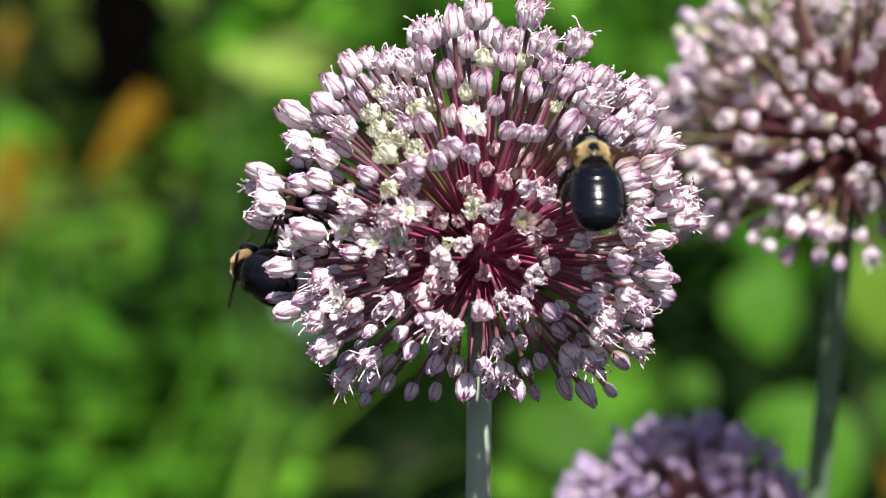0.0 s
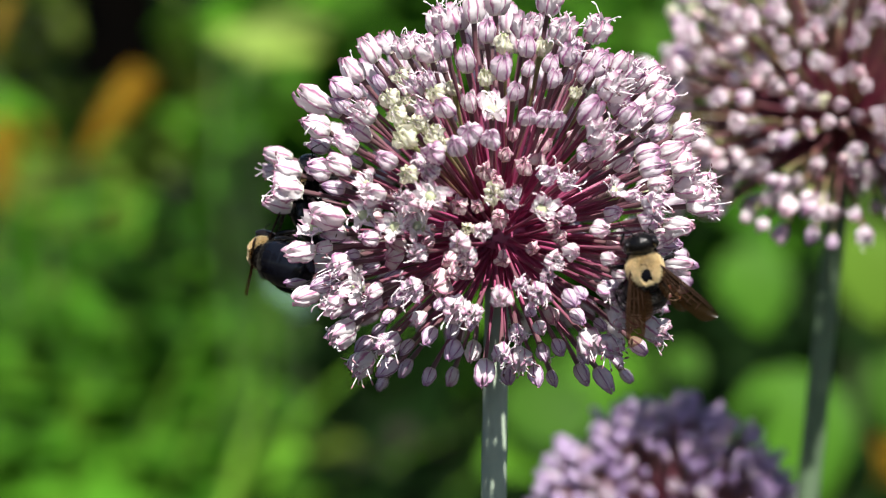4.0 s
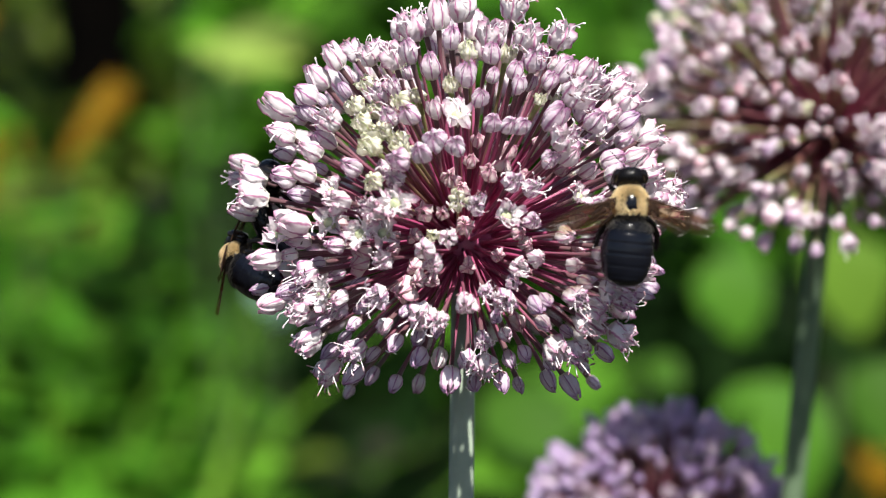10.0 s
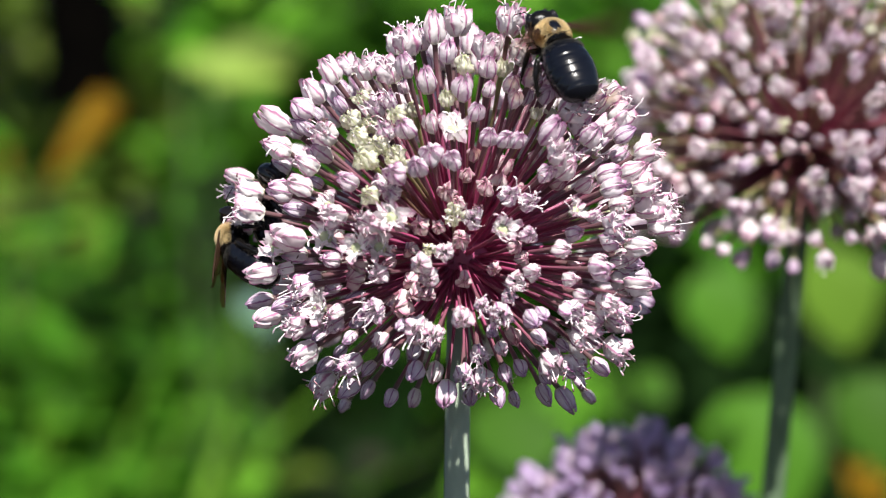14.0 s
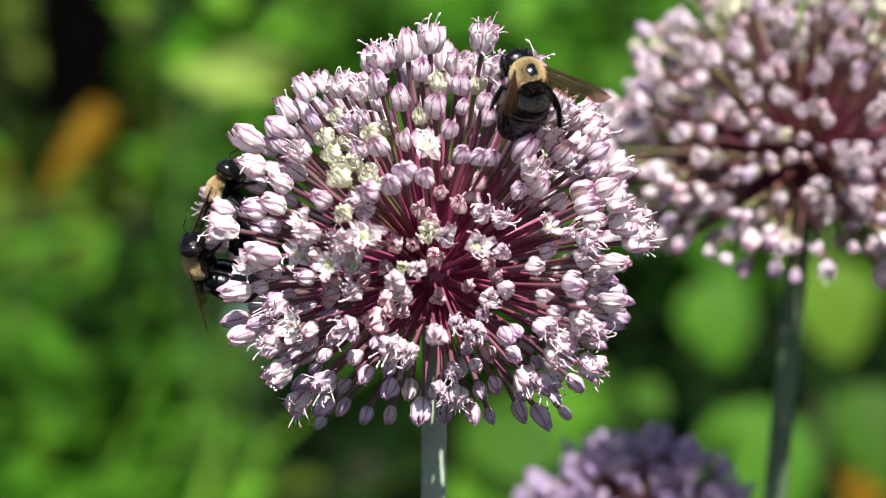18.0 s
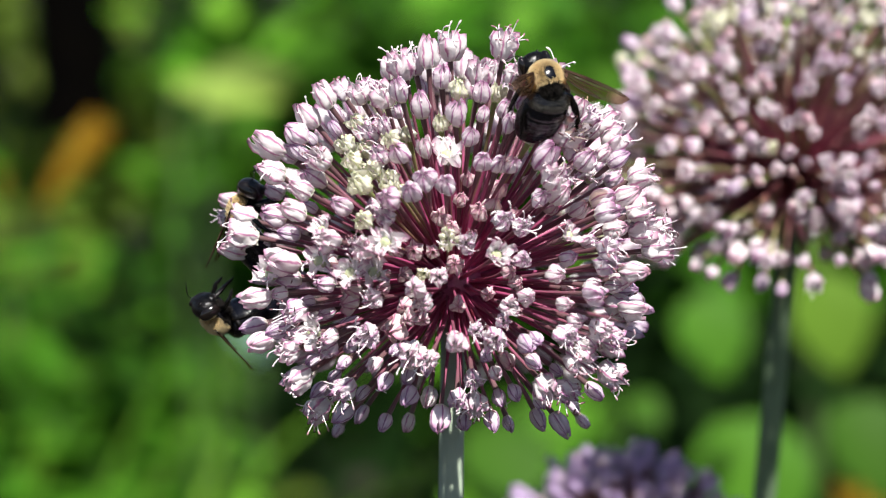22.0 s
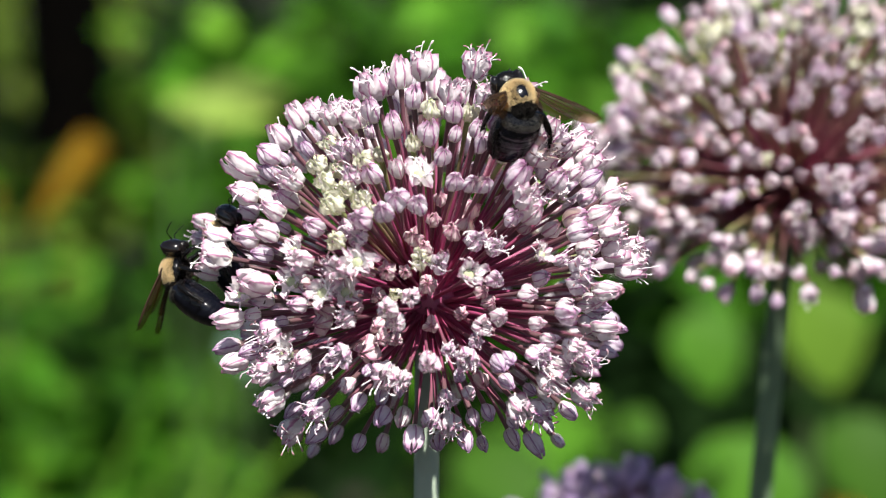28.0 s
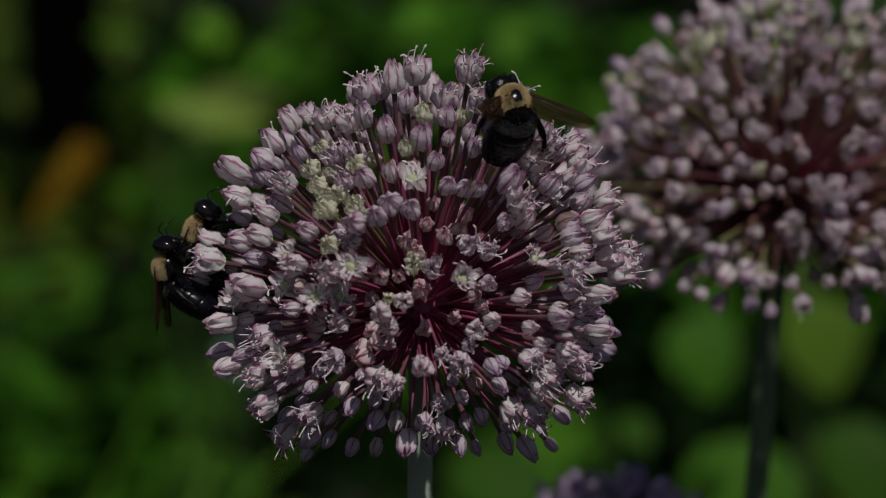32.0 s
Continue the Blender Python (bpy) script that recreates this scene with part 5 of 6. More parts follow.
    walk(lower, [
        (0.0, pose(0.0700, 0.6955, -0.0000, 0, 0.000, 0)),
        (0.5, pose(0.0700, 0.6955, 0.0004, 0, 0.024, 0)),
        (1.0, pose(0.0700, 0.6955, 0.0001, 0, 0.018, 0)),
        (1.5, pose(0.0700, 0.6955, 0.0004, 0, -0.006, 0)),
        (2.0, pose(0.0700, 0.6955, -0.0001, 0, 0.006, 0)),
        (2.5, pose(0.0700, 0.6955, -0.0001, 0, -0.051, 0)),
        (3.0, pose(0.0700, 0.6955, -0.0005, 0, -0.082, 0)),
        (3.5, pose(0.0700, 0.6955, -0.0013, 0, -0.193, 0)),
        (5.5, pose(0.0700, 0.6955, -0.0010, 0, -0.213, 0)),
        (6.0, pose(0.0700, 0.6955, -0.0013, 0, -0.219, 0)),
        (6.5, pose(0.0700, 0.6955, -0.0010, 0, -0.152, 0)),
        (7.0, pose(0.0700, 0.6955, -0.0009, 0, -0.117, 0)),
        (7.5, pose(0.0700, 0.6955, -0.0006, 0, -0.070, 0)),
        (8.0, pose(0.0700, 0.6955, -0.0002, 0, -0.003, 0)),
        (8.5, pose(0.0700, 0.6955, -0.0004, 0, 0.023, 0)),
        (9.0, pose(0.0700, 0.6955, -0.0002, 0, 0.049, 0)),
        (9.5, pose(0.0700, 0.6955, -0.0004, 0, 0.037, 0)),
        (10.0, pose(0.0700, 0.6955, -0.0004, 0, 0.043, 0)),
        (10.5, pose(0.0700, 0.6955, -0.0005, 0, -0.007, 0)),
        (11.0, pose(0.0700, 0.6955, -0.0012, 0, -0.074, 0)),
        (11.5, pose(0.0700, 0.6955, -0.0011, 0, -0.124, 0)),
        (12.0, pose(0.0700, 0.6955, -0.0011, 0, -0.174, 0)),
        (12.5, pose(0.0700, 0.6955, -0.0012, 0, -0.210, 0)),
        (13.0, pose(0.0700, 0.6955, -0.0013, 0, -0.248, 0)),
        (13.5, pose(0.0700, 0.6955, -0.0017, 0, -0.263, 0)),
        (14.0, pose(0.0700, 0.6955, -0.0019, 0, -0.259, 0)),
        (14.5, pose(0.0700, 0.6955, -0.0017, 0, -0.249, 0)),
        (16.5, pose(0.0700, 0.6955, -0.0009, 0, -0.089, 0)),
        (17.0, pose(0.0700, 0.6955, -0.0011, 0, -0.069, 0)),
        (17.5, pose(0.0700, 0.6955, -0.0008, 0, -0.059, 0)),
        (18.0, pose(0.0700, 0.6955, -0.0008, 0, -0.068, 0)),
        (18.5, pose(0.0700, 0.6955, -0.0008, 0, -0.083, 0)),
        (19.0, pose(0.0700, 0.6955, -0.0013, 0, -0.134, 0)),
        (19.5, pose(0.0700, 0.6955, -0.0015, 0, -0.158, 0)),
        (20.0, pose(0.0700, 0.6955, -0.0015, 0, -0.204, 0)),
        (20.5, pose(0.0700, 0.6955, -0.0014, 0, -0.240, 0)),
        (21.0, pose(0.0700, 0.6955, -0.0013, 0, -0.256, 0)),
        (21.5, pose(0.0700, 0.6955, -0.0014, 0, -0.279, 0)),
        (22.0, pose(0.0700, 0.6955, -0.0017, 0, -0.274, 0)),
        (22.5, pose(0.0700, 0.6955, -0.0019, 0, -0.261, 0)),
        (23.0, pose(0.0700, 0.6955, -0.0016, 0, -0.223, 0)),
        (23.5, pose(0.0700, 0.6955, -0.0016, 0, -0.200, 0)),
        (24.0, pose(0.0700, 0.6955, -0.0014, 0, -0.170, 0)),
        (24.5, pose(0.0700, 0.6955, -0.0014, 0, -0.165, 0)),
        (25.0, pose(0.0700, 0.6955, -0.0012, 0, -0.149, 0)),
        (25.5, pose(0.0700, 0.6955, -0.0011, 0, -0.146, 0)),
        (27.5, pose(0.0700, 0.6955, -0.0010, 0, -0.226, 0)),
        (28.0, pose(0.0700, 0.6955, -0.0012, 0, -0.271, 0)),
        (28.5, pose(0.0700, 0.6955, -0.0012, 0, -0.272, 0)),
        (29.0, pose(0.0700, 0.6955, -0.0013, 0, -0.271, 0)),
        (29.5, pose(0.0700, 0.6955, -0.0014, 0, -0.274, 0)),
        (30.0, pose(0.0700, 0.6955, -0.0015, 0, -0.276, 0)),
        (30.5, pose(0.0700, 0.6955, -0.0017, 0, -0.272, 0)),
        (31.0, pose(0.0700, 0.6955, -0.0018, 0, -0.271, 0)),
        (31.5, pose(0.0700, 0.6955, -0.0021, 0, -0.277, 0)),
        (32.0, pose(0.0700, 0.6955, -0.0024, 0, -0.281, 0)),
    ])
    walk(roving_bee, [
        (0.0, pose(0.0271, 0.4990, 0.9785, 27.7, 0.8, 4.3)),
        (0.5, pose(0.0321, 0.4990, 0.9736, 27.7, 0.8, 4.3)),
        (1.0, pose(0.0349, 0.4987, 0.9693, 31.3, -4.2, 18.0)),
        (1.5, pose(0.0352, 0.4981, 0.9689, 35.5, -11.0, 24.5)),
        (2.0, pose(0.0334, 0.4968, 0.9679, 70.4, -7.3, 5.9)),
        (2.5, pose(0.0349, 0.4960, 0.9590, 101.0, -6.4, 2.0)),
        (3.0, pose(0.0363, 0.4968, 0.9581, 101.0, -6.4, 2.0)),
        (3.5, pose(0.0384, 0.4983, 0.9559, 100.7, -12.2, 1.3)),
        (5.5, pose(0.0375, 0.4981, 0.9527, 101.1, -3.5, 2.4)),
        (6.0, pose(0.0372, 0.4985, 0.9521, 101.3, -0.4, 8.2)),
        (6.5, pose(0.0361, 0.4985, 0.9518, 101.4, 0.5, 8.3)),
        (7.0, pose(0.0348, 0.4985, 0.9514, 101.6, 1.3, 8.4)),
        (7.5, pose(0.0362, 0.4997, 0.9531, 98.8, 1.8, 8.4)),
        (8.0, pose(0.0381, 0.5008, 0.9558, 93.0, 2.7, 8.4)),
        (8.5, pose(0.0379, 0.5005, 0.9590, 90.3, 6.3, 8.0)),
        (9.0, pose(0.0390, 0.5010, 0.9581, 90.3, 6.3, 8.0)),
        (9.5, pose(0.0395, 0.5009, 0.9601, 87.2, 6.7, 7.7)),
        (10.0, pose(0.0395, 0.5015, 0.9675, 74.3, 0.8, 2.7)),
        (10.5, pose(0.0407, 0.5041, 0.9743, 30.8, -5.8, 20.1)),
        (11.0, pose(0.0391, 0.5038, 0.9771, 29.2, -9.7, 26.5)),
        (11.5, pose(0.0358, 0.5022, 0.9794, 30.8, -5.8, 20.1)),
        (12.0, pose(0.0320, 0.5020, 0.9829, 32.1, -1.4, 13.1)),
        (12.5, pose(0.0350, 0.5060, 0.9859, 31.3, -4.4, 17.9)),
        (13.0, pose(0.0364, 0.5124, 0.9911, 29.2, -9.7, 26.5)),
        (13.5, pose(0.0337, 0.5158, 0.9949, 29.8, -8.5, 24.5)),
        (14.0, pose(0.0282, 0.5185, 0.9990, 30.3, -7.2, 22.3)),
        (14.5, pose(0.0231, 0.5159, 0.9987, 26.6, -3.5, 16.8)),
        (16.5, pose(0.0222, 0.5106, 0.9960, 53.0, -6.0, 18.0)),
        (17.0, pose(0.0218, 0.5104, 0.9958, 53.0, -6.0, 18.0)),
        (17.5, pose(0.0227, 0.5102, 0.9951, 53.0, -6.0, 18.0)),
        (18.0, pose(0.0242, 0.5100, 0.9944, 53.0, -6.0, 18.0)),
        (18.5, pose(0.0251, 0.5102, 0.9943, 53.0, -6.0, 18.0)),
        (19.0, pose(0.0265, 0.5103, 0.9940, 53.0, -6.0, 18.0)),
        (19.5, pose(0.0276, 0.5105, 0.9942, 53.0, -6.0, 18.0)),
        (20.0, pose(0.0281, 0.5107, 0.9945, 53.0, -6.0, 18.0)),
        (20.5, pose(0.0287, 0.5110, 0.9951, 53.0, -6.0, 18.0)),
        (21.0, pose(0.0288, 0.5113, 0.9956, 53.0, -6.0, 18.0)),
        (21.5, pose(0.0286, 0.5113, 0.9959, 53.0, -6.0, 18.0)),
        (22.0, pose(0.0281, 0.5113, 0.9962, 53.0, -6.0, 18.0)),
        (22.5, pose(0.0272, 0.5113, 0.9963, 53.0, -6.0, 18.0)),
        (23.0, pose(0.0264, 0.5113, 0.9965, 53.0, -6.0, 18.0)),
        (23.5, pose(0.0253, 0.5113, 0.9964, 53.0, -6.0, 18.0)),
        (24.0, pose(0.0242, 0.5113, 0.9961, 53.0, -6.0, 18.0)),
        (24.5, pose(0.0235, 0.5113, 0.9959, 53.0, -6.0, 18.0)),
        (25.0, pose(0.0230, 0.5112, 0.9957, 53.0, -6.0, 18.0)),
        (25.5, pose(0.0227, 0.5112, 0.9953, 53.0, -6.0, 18.0)),
        (27.5, pose(0.0238, 0.5113, 0.9953, 53.0, -6.0, 18.0)),
        (28.0, pose(0.0242, 0.5114, 0.9958, 53.0, -6.0, 18.0)),
        (28.5, pose(0.0250, 0.5114, 0.9960, 53.0, -6.0, 18.0)),
        (29.0, pose(0.0254, 0.5115, 0.9966, 53.0, -6.0, 18.0)),
        (29.5, pose(0.0258, 0.5116, 0.9969, 53.0, -6.0, 18.0)),
        (30.0, pose(0.0261, 0.5116, 0.9972, 53.0, -6.0, 18.0)),
        (30.5, pose(0.0256, 0.5116, 0.9969, 53.0, -6.0, 18.0)),
        (31.0, pose(0.0254, 0.5115, 0.9967, 53.0, -6.0, 18.0)),
        (31.5, pose(0.0249, 0.5115, 0.9965, 53.0, -6.0, 18.0)),
        (32.0, pose(0.0240, 0.5114, 0.9959, 53.0, -6.0, 18.0)),
    ])
    walk(rim_bee, [
        (0.0, pose(-0.0383, 0.5332, 0.9525, 51.1, -79.9, -45.9)),
        (0.5, pose(-0.0374, 0.5332, 0.9525, 51.1, -79.9, -45.9)),
        (1.0, pose(-0.0368, 0.5331, 0.9523, 51.1, -79.9, -45.9)),
        (1.5, pose(-0.0359, 0.5331, 0.9522, 51.1, -79.9, -45.9)),
        (2.0, pose(-0.0351, 0.5331, 0.9518, 51.1, -79.9, -45.9)),
        (2.5, pose(-0.0345, 0.5330, 0.9516, 51.1, -79.9, -45.9)),
        (3.0, pose(-0.0338, 0.5329, 0.9511, 51.1, -79.9, -45.9)),
        (3.5, pose(-0.0335, 0.5328, 0.9506, 51.1, -79.9, -45.9)),
        (5.5, pose(-0.0334, 0.5329, 0.9510, 51.1, -79.9, -45.9)),
        (6.0, pose(-0.0341, 0.5329, 0.9511, 51.1, -79.9, -45.9)),
        (6.5, pose(-0.0349, 0.5330, 0.9514, 59.1, -78.3, -54.1)),
        (7.0, pose(-0.0359, 0.5330, 0.9515, 65.3, -76.5, -60.5)),
        (7.5, pose(-0.0364, 0.5330, 0.9518, 70.2, -74.5, -65.6)),
        (8.0, pose(-0.0368, 0.5331, 0.9519, 74.2, -72.5, -69.7)),
        (8.5, pose(-0.0370, 0.5330, 0.9518, 77.5, -70.4, -73.2)),
        (9.0, pose(-0.0366, 0.5330, 0.9515, 80.2, -68.3, -76.2)),
        (9.5, pose(-0.0361, 0.5330, 0.9515, 81.1, -66.5, -77.5)),
        (10.0, pose(-0.0348, 0.5330, 0.9516, 81.8, -64.7, -78.6)),
        (10.5, pose(-0.0336, 0.5330, 0.9514, 82.3, -62.9, -79.6)),
        (11.0, pose(-0.0327, 0.5329, 0.9511, 82.8, -61.1, -80.4)),
        (11.5, pose(-0.0318, 0.5332, 0.9526, 90.8, -55.5, -89.0)),
        (12.0, pose(-0.0313, 0.5335, 0.9544, 96.3, -49.3, -95.5)),
        (12.5, pose(-0.0315, 0.5338, 0.9562, 99.7, -42.9, -100.4)),
        (13.0, pose(-0.0320, 0.5341, 0.9578, 101.6, -36.5, -104.2)),
        (13.5, pose(-0.0325, 0.5341, 0.9579, 101.6, -36.5, -104.2)),
        (14.0, pose(-0.0332, 0.5342, 0.9581, 101.6, -36.5, -104.2)),
        (14.5, pose(-0.0344, 0.5342, 0.9583, 101.6, -36.5, -104.2)),
        (16.5, pose(-0.0380, 0.5341, 0.9575, 101.6, -36.5, -104.2)),
        (17.0, pose(-0.0400, 0.5339, 0.9566, 101.0, 24.4, -93.6)),
        (17.5, pose(-0.0397, 0.5338, 0.9561, 105.6, 25.0, -90.0)),
        (18.0, pose(-0.0386, 0.5337, 0.9556, 110.3, 25.1, -86.4)),
        (18.5, pose(-0.0378, 0.5337, 0.9553, 114.9, 24.8, -82.8)),
        (19.0, pose(-0.0365, 0.5336, 0.9549, 119.3, 24.1, -79.4)),
        (19.5, pose(-0.0357, 0.5335, 0.9541, 123.2, 24.2, -76.9)),
        (20.0, pose(-0.0356, 0.5333, 0.9535, 127.0, 24.0, -74.3)),
        (20.5, pose(-0.0342, 0.5331, 0.9520, 134.2, 24.4, -65.4)),
        (21.0, pose(-0.0332, 0.5328, 0.9504, 141.7, 23.0, -56.7)),
        (21.5, pose(-0.0337, 0.5326, 0.9490, 141.7, 23.0, -56.7)),
        (22.0, pose(-0.0346, 0.5323, 0.9475, 141.7, 23.0, -56.7)),
        (22.5, pose(-0.0357, 0.5323, 0.9474, 141.7, 23.0, -56.7)),
        (23.0, pose(-0.0368, 0.5323, 0.9473, 141.7, 23.0, -56.7)),
        (23.5, pose(-0.0384, 0.5324, 0.9480, 135.1, 29.3, -58.6)),
        (24.0, pose(-0.0404, 0.5325, 0.9484, 126.7, 35.1, -62.3)),
        (24.5, pose(-0.0412, 0.5323, 0.9478, 80.4, 6.1, -113.6)),
        (25.0, pose(-0.0424, 0.5327, 0.9496, 90.2, -7.6, -114.7)),
        (25.5, pose(-0.0431, 0.5332, 0.9529, 88.5, -8.3, -114.5)),
        (27.5, pose(-0.0409, 0.5351, 0.9632, 100.5, -13.5, -107.6)),
        (28.0, pose(-0.0413, 0.5344, 0.9596, 100.5, -13.5, -107.6)),
        (28.5, pose(-0.0411, 0.5344, 0.9596, 99.5, -12.2, -107.6)),
        (29.0, pose(-0.0412, 0.5345, 0.9599, 98.5, -11.0, -107.7)),
        (29.5, pose(-0.0403, 0.5348, 0.9618, 101.6, -8.4, -107.7)),
        (30.0, pose(-0.0395, 0.5351, 0.9636, 104.5, -6.0, -106.9)),
        (30.5, pose(-0.0391, 0.5352, 0.9642, 105.0, -7.4, -107.3)),
        (31.0, pose(-0.0395, 0.5354, 0.9649, 105.5, -8.8, -107.6)),
        (31.5, pose(-0.0400, 0.5351, 0.9633, 100.8, -4.0, -106.8)),
        (32.0, pose(-0.0419, 0.5348, 0.9615, 96.1, 0.9, -106.2)),
    ])
    walk(shy_bee, [
        (0.0, pose(-0.0289, 0.5384, 0.9649, 72.0, -2.9, -97.1)),
        (0.5, pose(-0.0283, 0.5384, 0.9647, 72.0, -2.9, -97.1)),
        (1.0, pose(-0.0280, 0.5383, 0.9644, 72.0, -2.9, -97.1)),
        (1.5, pose(-0.0272, 0.5383, 0.9645, 72.0, -2.9, -97.1)),
        (2.0, pose(-0.0266, 0.5383, 0.9642, 72.0, -2.9, -97.1)),
        (2.5, pose(-0.0262, 0.5383, 0.9641, 72.0, -2.9, -97.1)),
        (3.0, pose(-0.0257, 0.5382, 0.9638, 72.0, -2.9, -97.1)),
        (3.5, pose(-0.0258, 0.5381, 0.9631, 72.0, -2.9, -97.1)),
        (5.5, pose(-0.0272, 0.5380, 0.9628, 72.0, -2.9, -97.1)),
        (6.0, pose(-0.0283, 0.5380, 0.9628, 72.0, -2.9, -97.1)),
        (6.5, pose(-0.0292, 0.5381, 0.9632, 72.0, -2.9, -97.1)),
        (7.0, pose(-0.0303, 0.5381, 0.9634, 72.0, -2.9, -97.1)),
        (7.5, pose(-0.0310, 0.5382, 0.9638, 72.0, -2.9, -97.1)),
        (8.0, pose(-0.0316, 0.5383, 0.9641, 72.0, -2.9, -97.1)),
        (8.5, pose(-0.0319, 0.5383, 0.9641, 72.0, -2.9, -97.1)),
        (9.0, pose(-0.0316, 0.5382, 0.9640, 72.0, -2.9, -97.1)),
        (9.5, pose(-0.0309, 0.5382, 0.9639, 72.0, -2.9, -97.1)),
        (10.0, pose(-0.0295, 0.5382, 0.9639, 72.0, -2.9, -97.1)),
        (10.5, pose(-0.0282, 0.5382, 0.9636, 72.0, -2.9, -97.1)),
        (11.0, pose(-0.0271, 0.5381, 0.9633, 72.0, -2.9, -97.1)),
        (11.5, pose(-0.0261, 0.5381, 0.9634, 72.0, -2.9, -97.1)),
        (12.0, pose(-0.0254, 0.5382, 0.9637, 72.0, -2.9, -97.1)),
        (12.5, pose(-0.0255, 0.5383, 0.9641, 72.0, -2.9, -97.1)),
        (13.0, pose(-0.0259, 0.5383, 0.9643, 72.0, -2.9, -97.1)),
        (13.5, pose(-0.0266, 0.5384, 0.9650, 72.0, -2.9, -97.1)),
        (14.0, pose(-0.0274, 0.5386, 0.9659, 72.0, -2.9, -97.1)),
        (14.5, pose(-0.0288, 0.5387, 0.9667, 72.0, -2.9, -97.1)),
        (16.5, pose(-0.0348, 0.5388, 0.9674, 72.0, -2.9, -97.1)),
        (17.0, pose(-0.0365, 0.5388, 0.9672, 72.0, -2.9, -97.1)),
        (17.5, pose(-0.0358, 0.5390, 0.9680, 72.0, -2.9, -97.1)),
        (18.0, pose(-0.0344, 0.5391, 0.9688, 72.0, -2.9, -97.1)),
        (18.5, pose(-0.0344, 0.5390, 0.9683, 72.0, -2.9, -97.1)),
        (19.0, pose(-0.0339, 0.5389, 0.9676, 72.0, -2.9, -97.1)),
        (19.5, pose(-0.0321, 0.5387, 0.9665, 72.0, -2.9, -97.1)),
        (20.0, pose(-0.0308, 0.5385, 0.9655, 72.0, -2.9, -97.1)),
        (20.5, pose(-0.0300, 0.5386, 0.9660, 72.0, -2.9, -97.1)),
        (21.0, pose(-0.0297, 0.5387, 0.9664, 72.0, -2.9, -97.1)),
        (21.5, pose(-0.0296, 0.5388, 0.9671, 72.0, -2.9, -97.1)),
        (22.0, pose(-0.0298, 0.5389, 0.9676, 72.0, -2.9, -97.1)),
        (22.5, pose(-0.0306, 0.5389, 0.9676, 72.0, -2.9, -97.1)),
        (23.0, pose(-0.0313, 0.5389, 0.9677, 72.0, -2.9, -97.1)),
        (23.5, pose(-0.0327, 0.5388, 0.9670, 72.0, -2.9, -97.1)),
        (24.0, pose(-0.0339, 0.5386, 0.9662, 72.0, -2.9, -97.1)),
        (24.5, pose(-0.0348, 0.5385, 0.9654, 72.0, -2.9, -97.1)),
        (25.0, pose(-0.0355, 0.5384, 0.9647, 72.0, -2.9, -97.1)),
        (25.5, pose(-0.0357, 0.5383, 0.9644, 72.0, -2.9, -97.1)),
        (27.5, pose(-0.0343, 0.5385, 0.9653, 72.0, -2.9, -97.1)),
        (28.0, pose(-0.0329, 0.5386, 0.9658, 72.0, -2.9, -97.1)),
        (28.5, pose(-0.0316, 0.5388, 0.9669, 72.0, -2.9, -97.1)),
        (29.0, pose(-0.0308, 0.5390, 0.9684, 72.0, -2.9, -97.1)),
        (29.5, pose(-0.0301, 0.5392, 0.9691, 72.0, -2.9, -97.1)),
        (30.0, pose(-0.0296, 0.5393, 0.9698, 72.0, -2.9, -97.1)),
        (30.5, pose(-0.0325, 0.5391, 0.9691, 72.0, -2.9, -97.1)),
        (31.0, pose(-0.0351, 0.5390, 0.9685, 72.0, -2.9, -97.1)),
        (31.5, pose(-0.0355, 0.5390, 0.9683, 72.0, -2.9, -97.1)),
        (32.0, pose(-0.0361, 0.5389, 0.9679, 72.0, -2.9, -97.1)),
    ])
    # wings: beating while the bee hovers, spread back while it feeds
    rests = [(3.3, 8.2), (16.0, 32.0)]
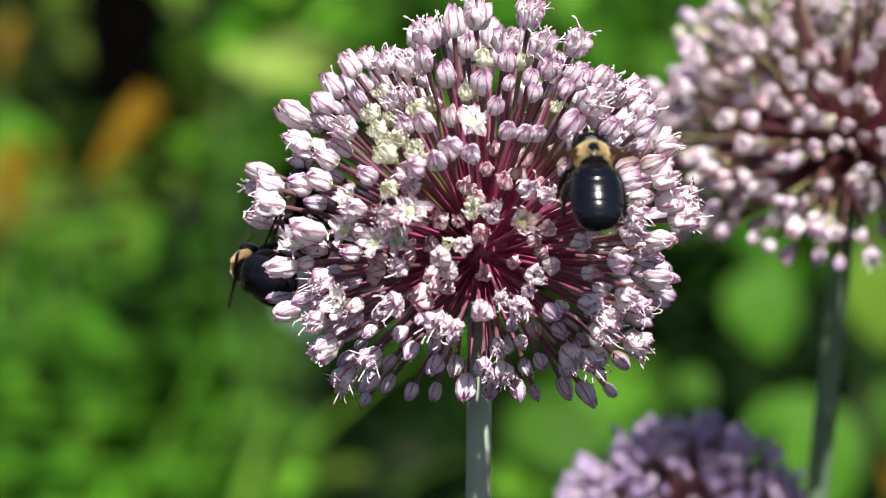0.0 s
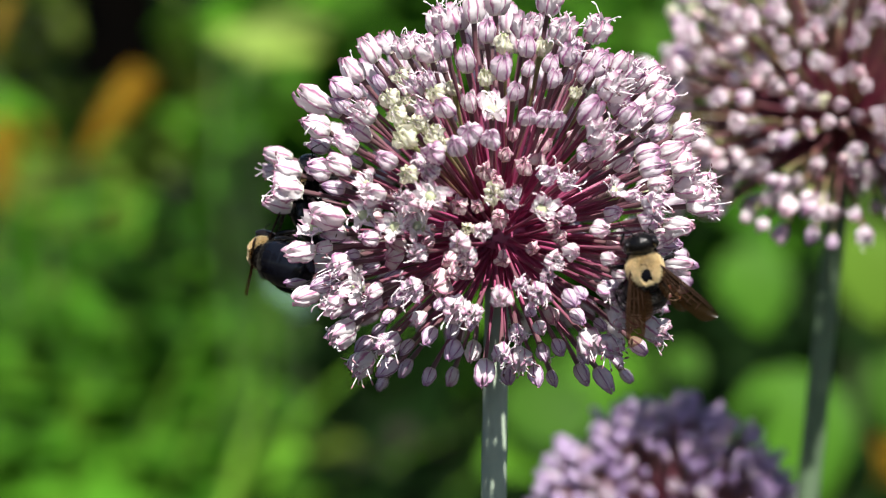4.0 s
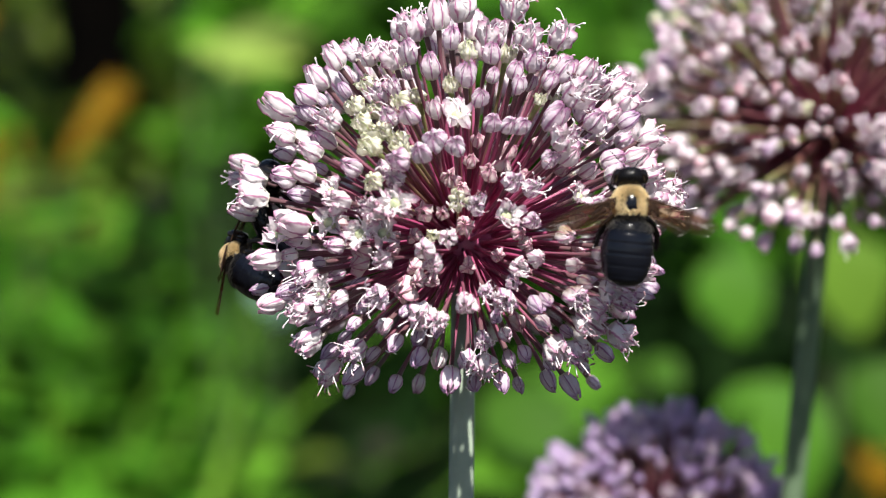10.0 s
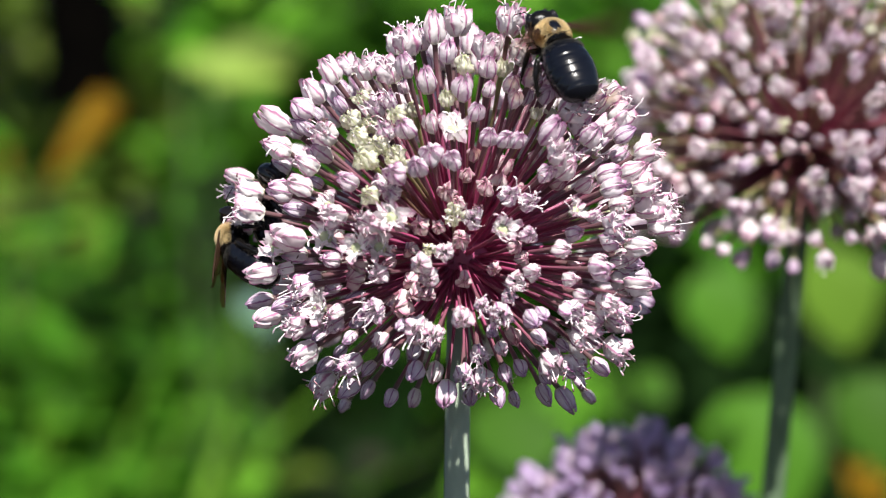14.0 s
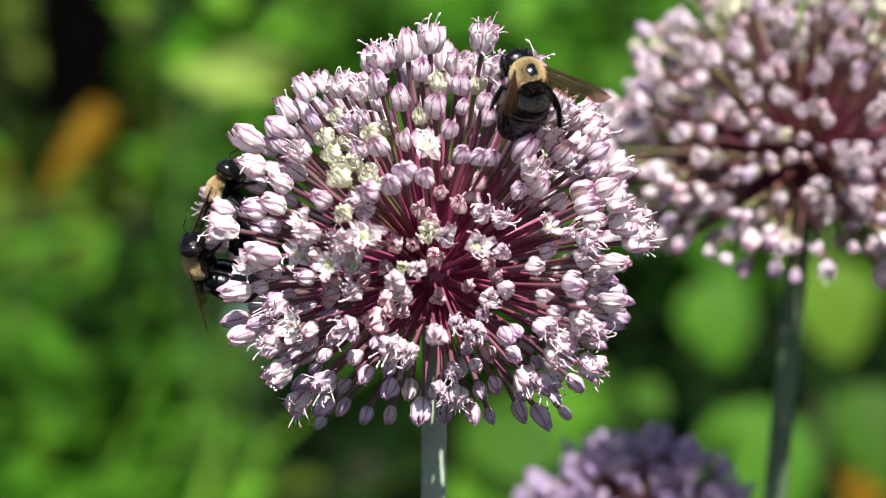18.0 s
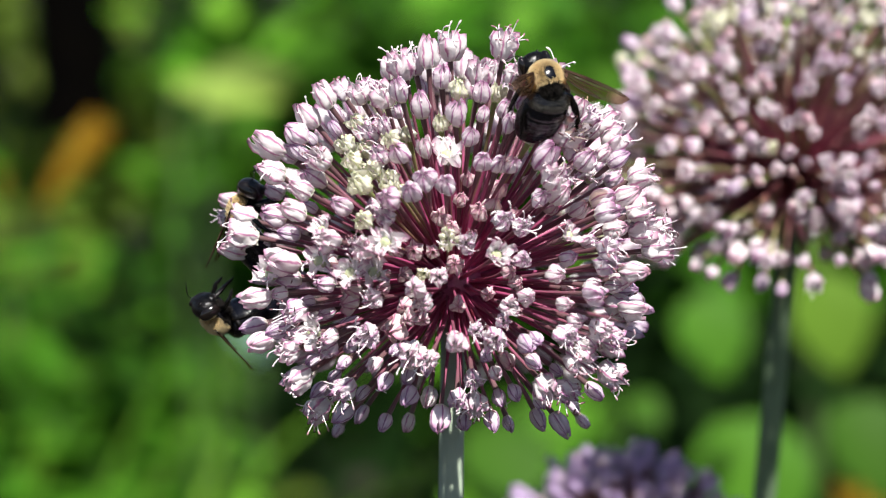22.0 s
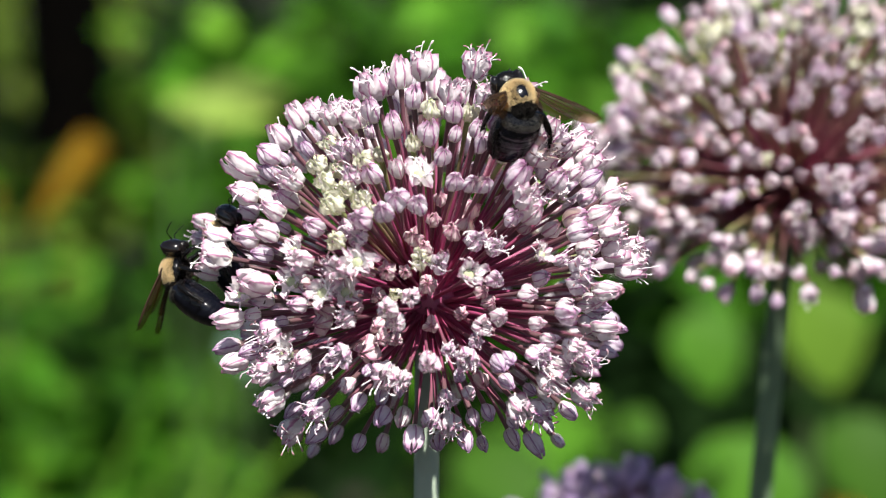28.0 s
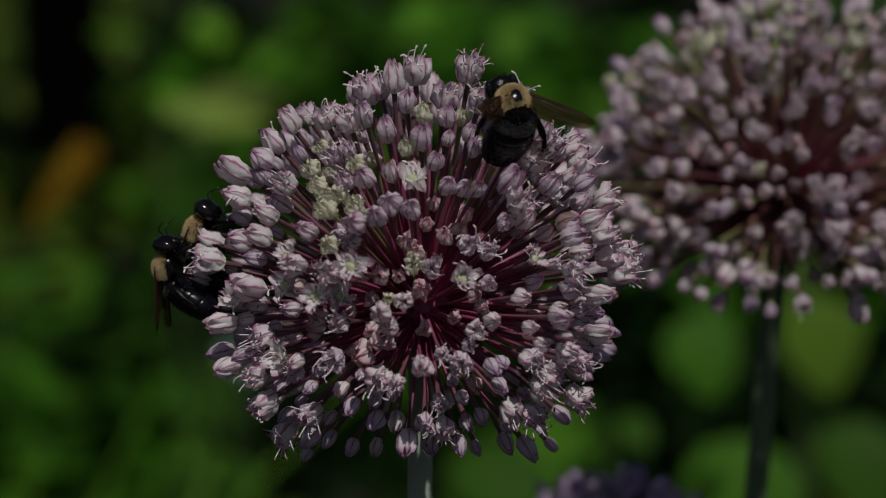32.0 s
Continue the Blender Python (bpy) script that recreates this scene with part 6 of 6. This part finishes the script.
    for side in (1, -1):
        rows = []
        step = 0
        while step < 960:
            t = step / 30
            still = [b for a, b in rests if a <= t <= b]
            if still:
                rest = wing_pose(side, (50 if side > 0 else 76) if t < 9 else (42 if side > 0 else 56), 10 if t < 9 or side > 0 else 24, 0 if t < 9 or side > 0 else 50)
                rows.append((t, rest))
                if side < 0 and t > 9:
                    rows += [(19.4, rest), (20.6, wing_pose(side, 36, 40, 30))]
                    rest = wing_pose(side, 36, 40, 30)
                rows.append((still[0], rest))
                step = round(still[0] * 30) + 1
            else:
                rows.append((t, wing_pose(side, 42 if 2.3 < t < 3.3 else 20, (8, 72, 8, -52)[step % 4], (0, 14, 0, -14)[step % 4])))
                step += 1
        walk(roving_wings[side], rows)
    # the abdomen hangs straight in the air and curls under on the flower
    walk(roving_abdomen, [(0, bend_pose(22)), (1.4, bend_pose(18)), (1.9, bend_pose(8)), (2.6, bend_pose(42, 0)), (3.5, bend_pose(46, -4)), (5.5, bend_pose(42, -52)), (7.0, bend_pose(42, -52)), (8.0, bend_pose(22, -46)), (9.0, bend_pose(14, -54)), (9.5, bend_pose(8, -40)), (10.2, bend_pose(8, 0)), (10.8, bend_pose(16)), (14.5, bend_pose(16)), (16.5, bend_pose(78, 0, 8)), (32.0, bend_pose(78, 0, 8))])
    walk(rim_abdomen, [(0, bend_pose(50)), (9, bend_pose(50)), (11, bend_pose(48)), (13, bend_pose(46)), (16.5, bend_pose(46)), (18, bend_pose(46)), (21, bend_pose(52)), (24, bend_pose(70)), (25, bend_pose(64)), (28, bend_pose(46)), (29.5, bend_pose(30)), (31, bend_pose(36)), (32, bend_pose(50))])
    for side in (1, -1):
        walk(rim_wings[side], [(0, wing_pose(side, 78, 6)), (24, wing_pose(side, 78, 6)), (25, wing_pose(side, 86, -6)), (26, wing_pose(side, 84, 0)), (28, wing_pose(side, 72, 24)), (29, wing_pose(side, 74, 26)), (30, wing_pose(side, 72, 38)), (31, wing_pose(side, 74, 40)), (32, wing_pose(side, 82, 4))])
    # the roving bee's head dips while it feeds
    up_, down_ = pose(0, 4.75 * MM, -0.5 * MM, -18), pose(-0.6 * MM, 4.1 * MM, -1.8 * MM, -42, 0, 8)
    walk(roving_head, [(0, up_), (15.2, up_), (16.5, down_), (32, down_)])


motions()
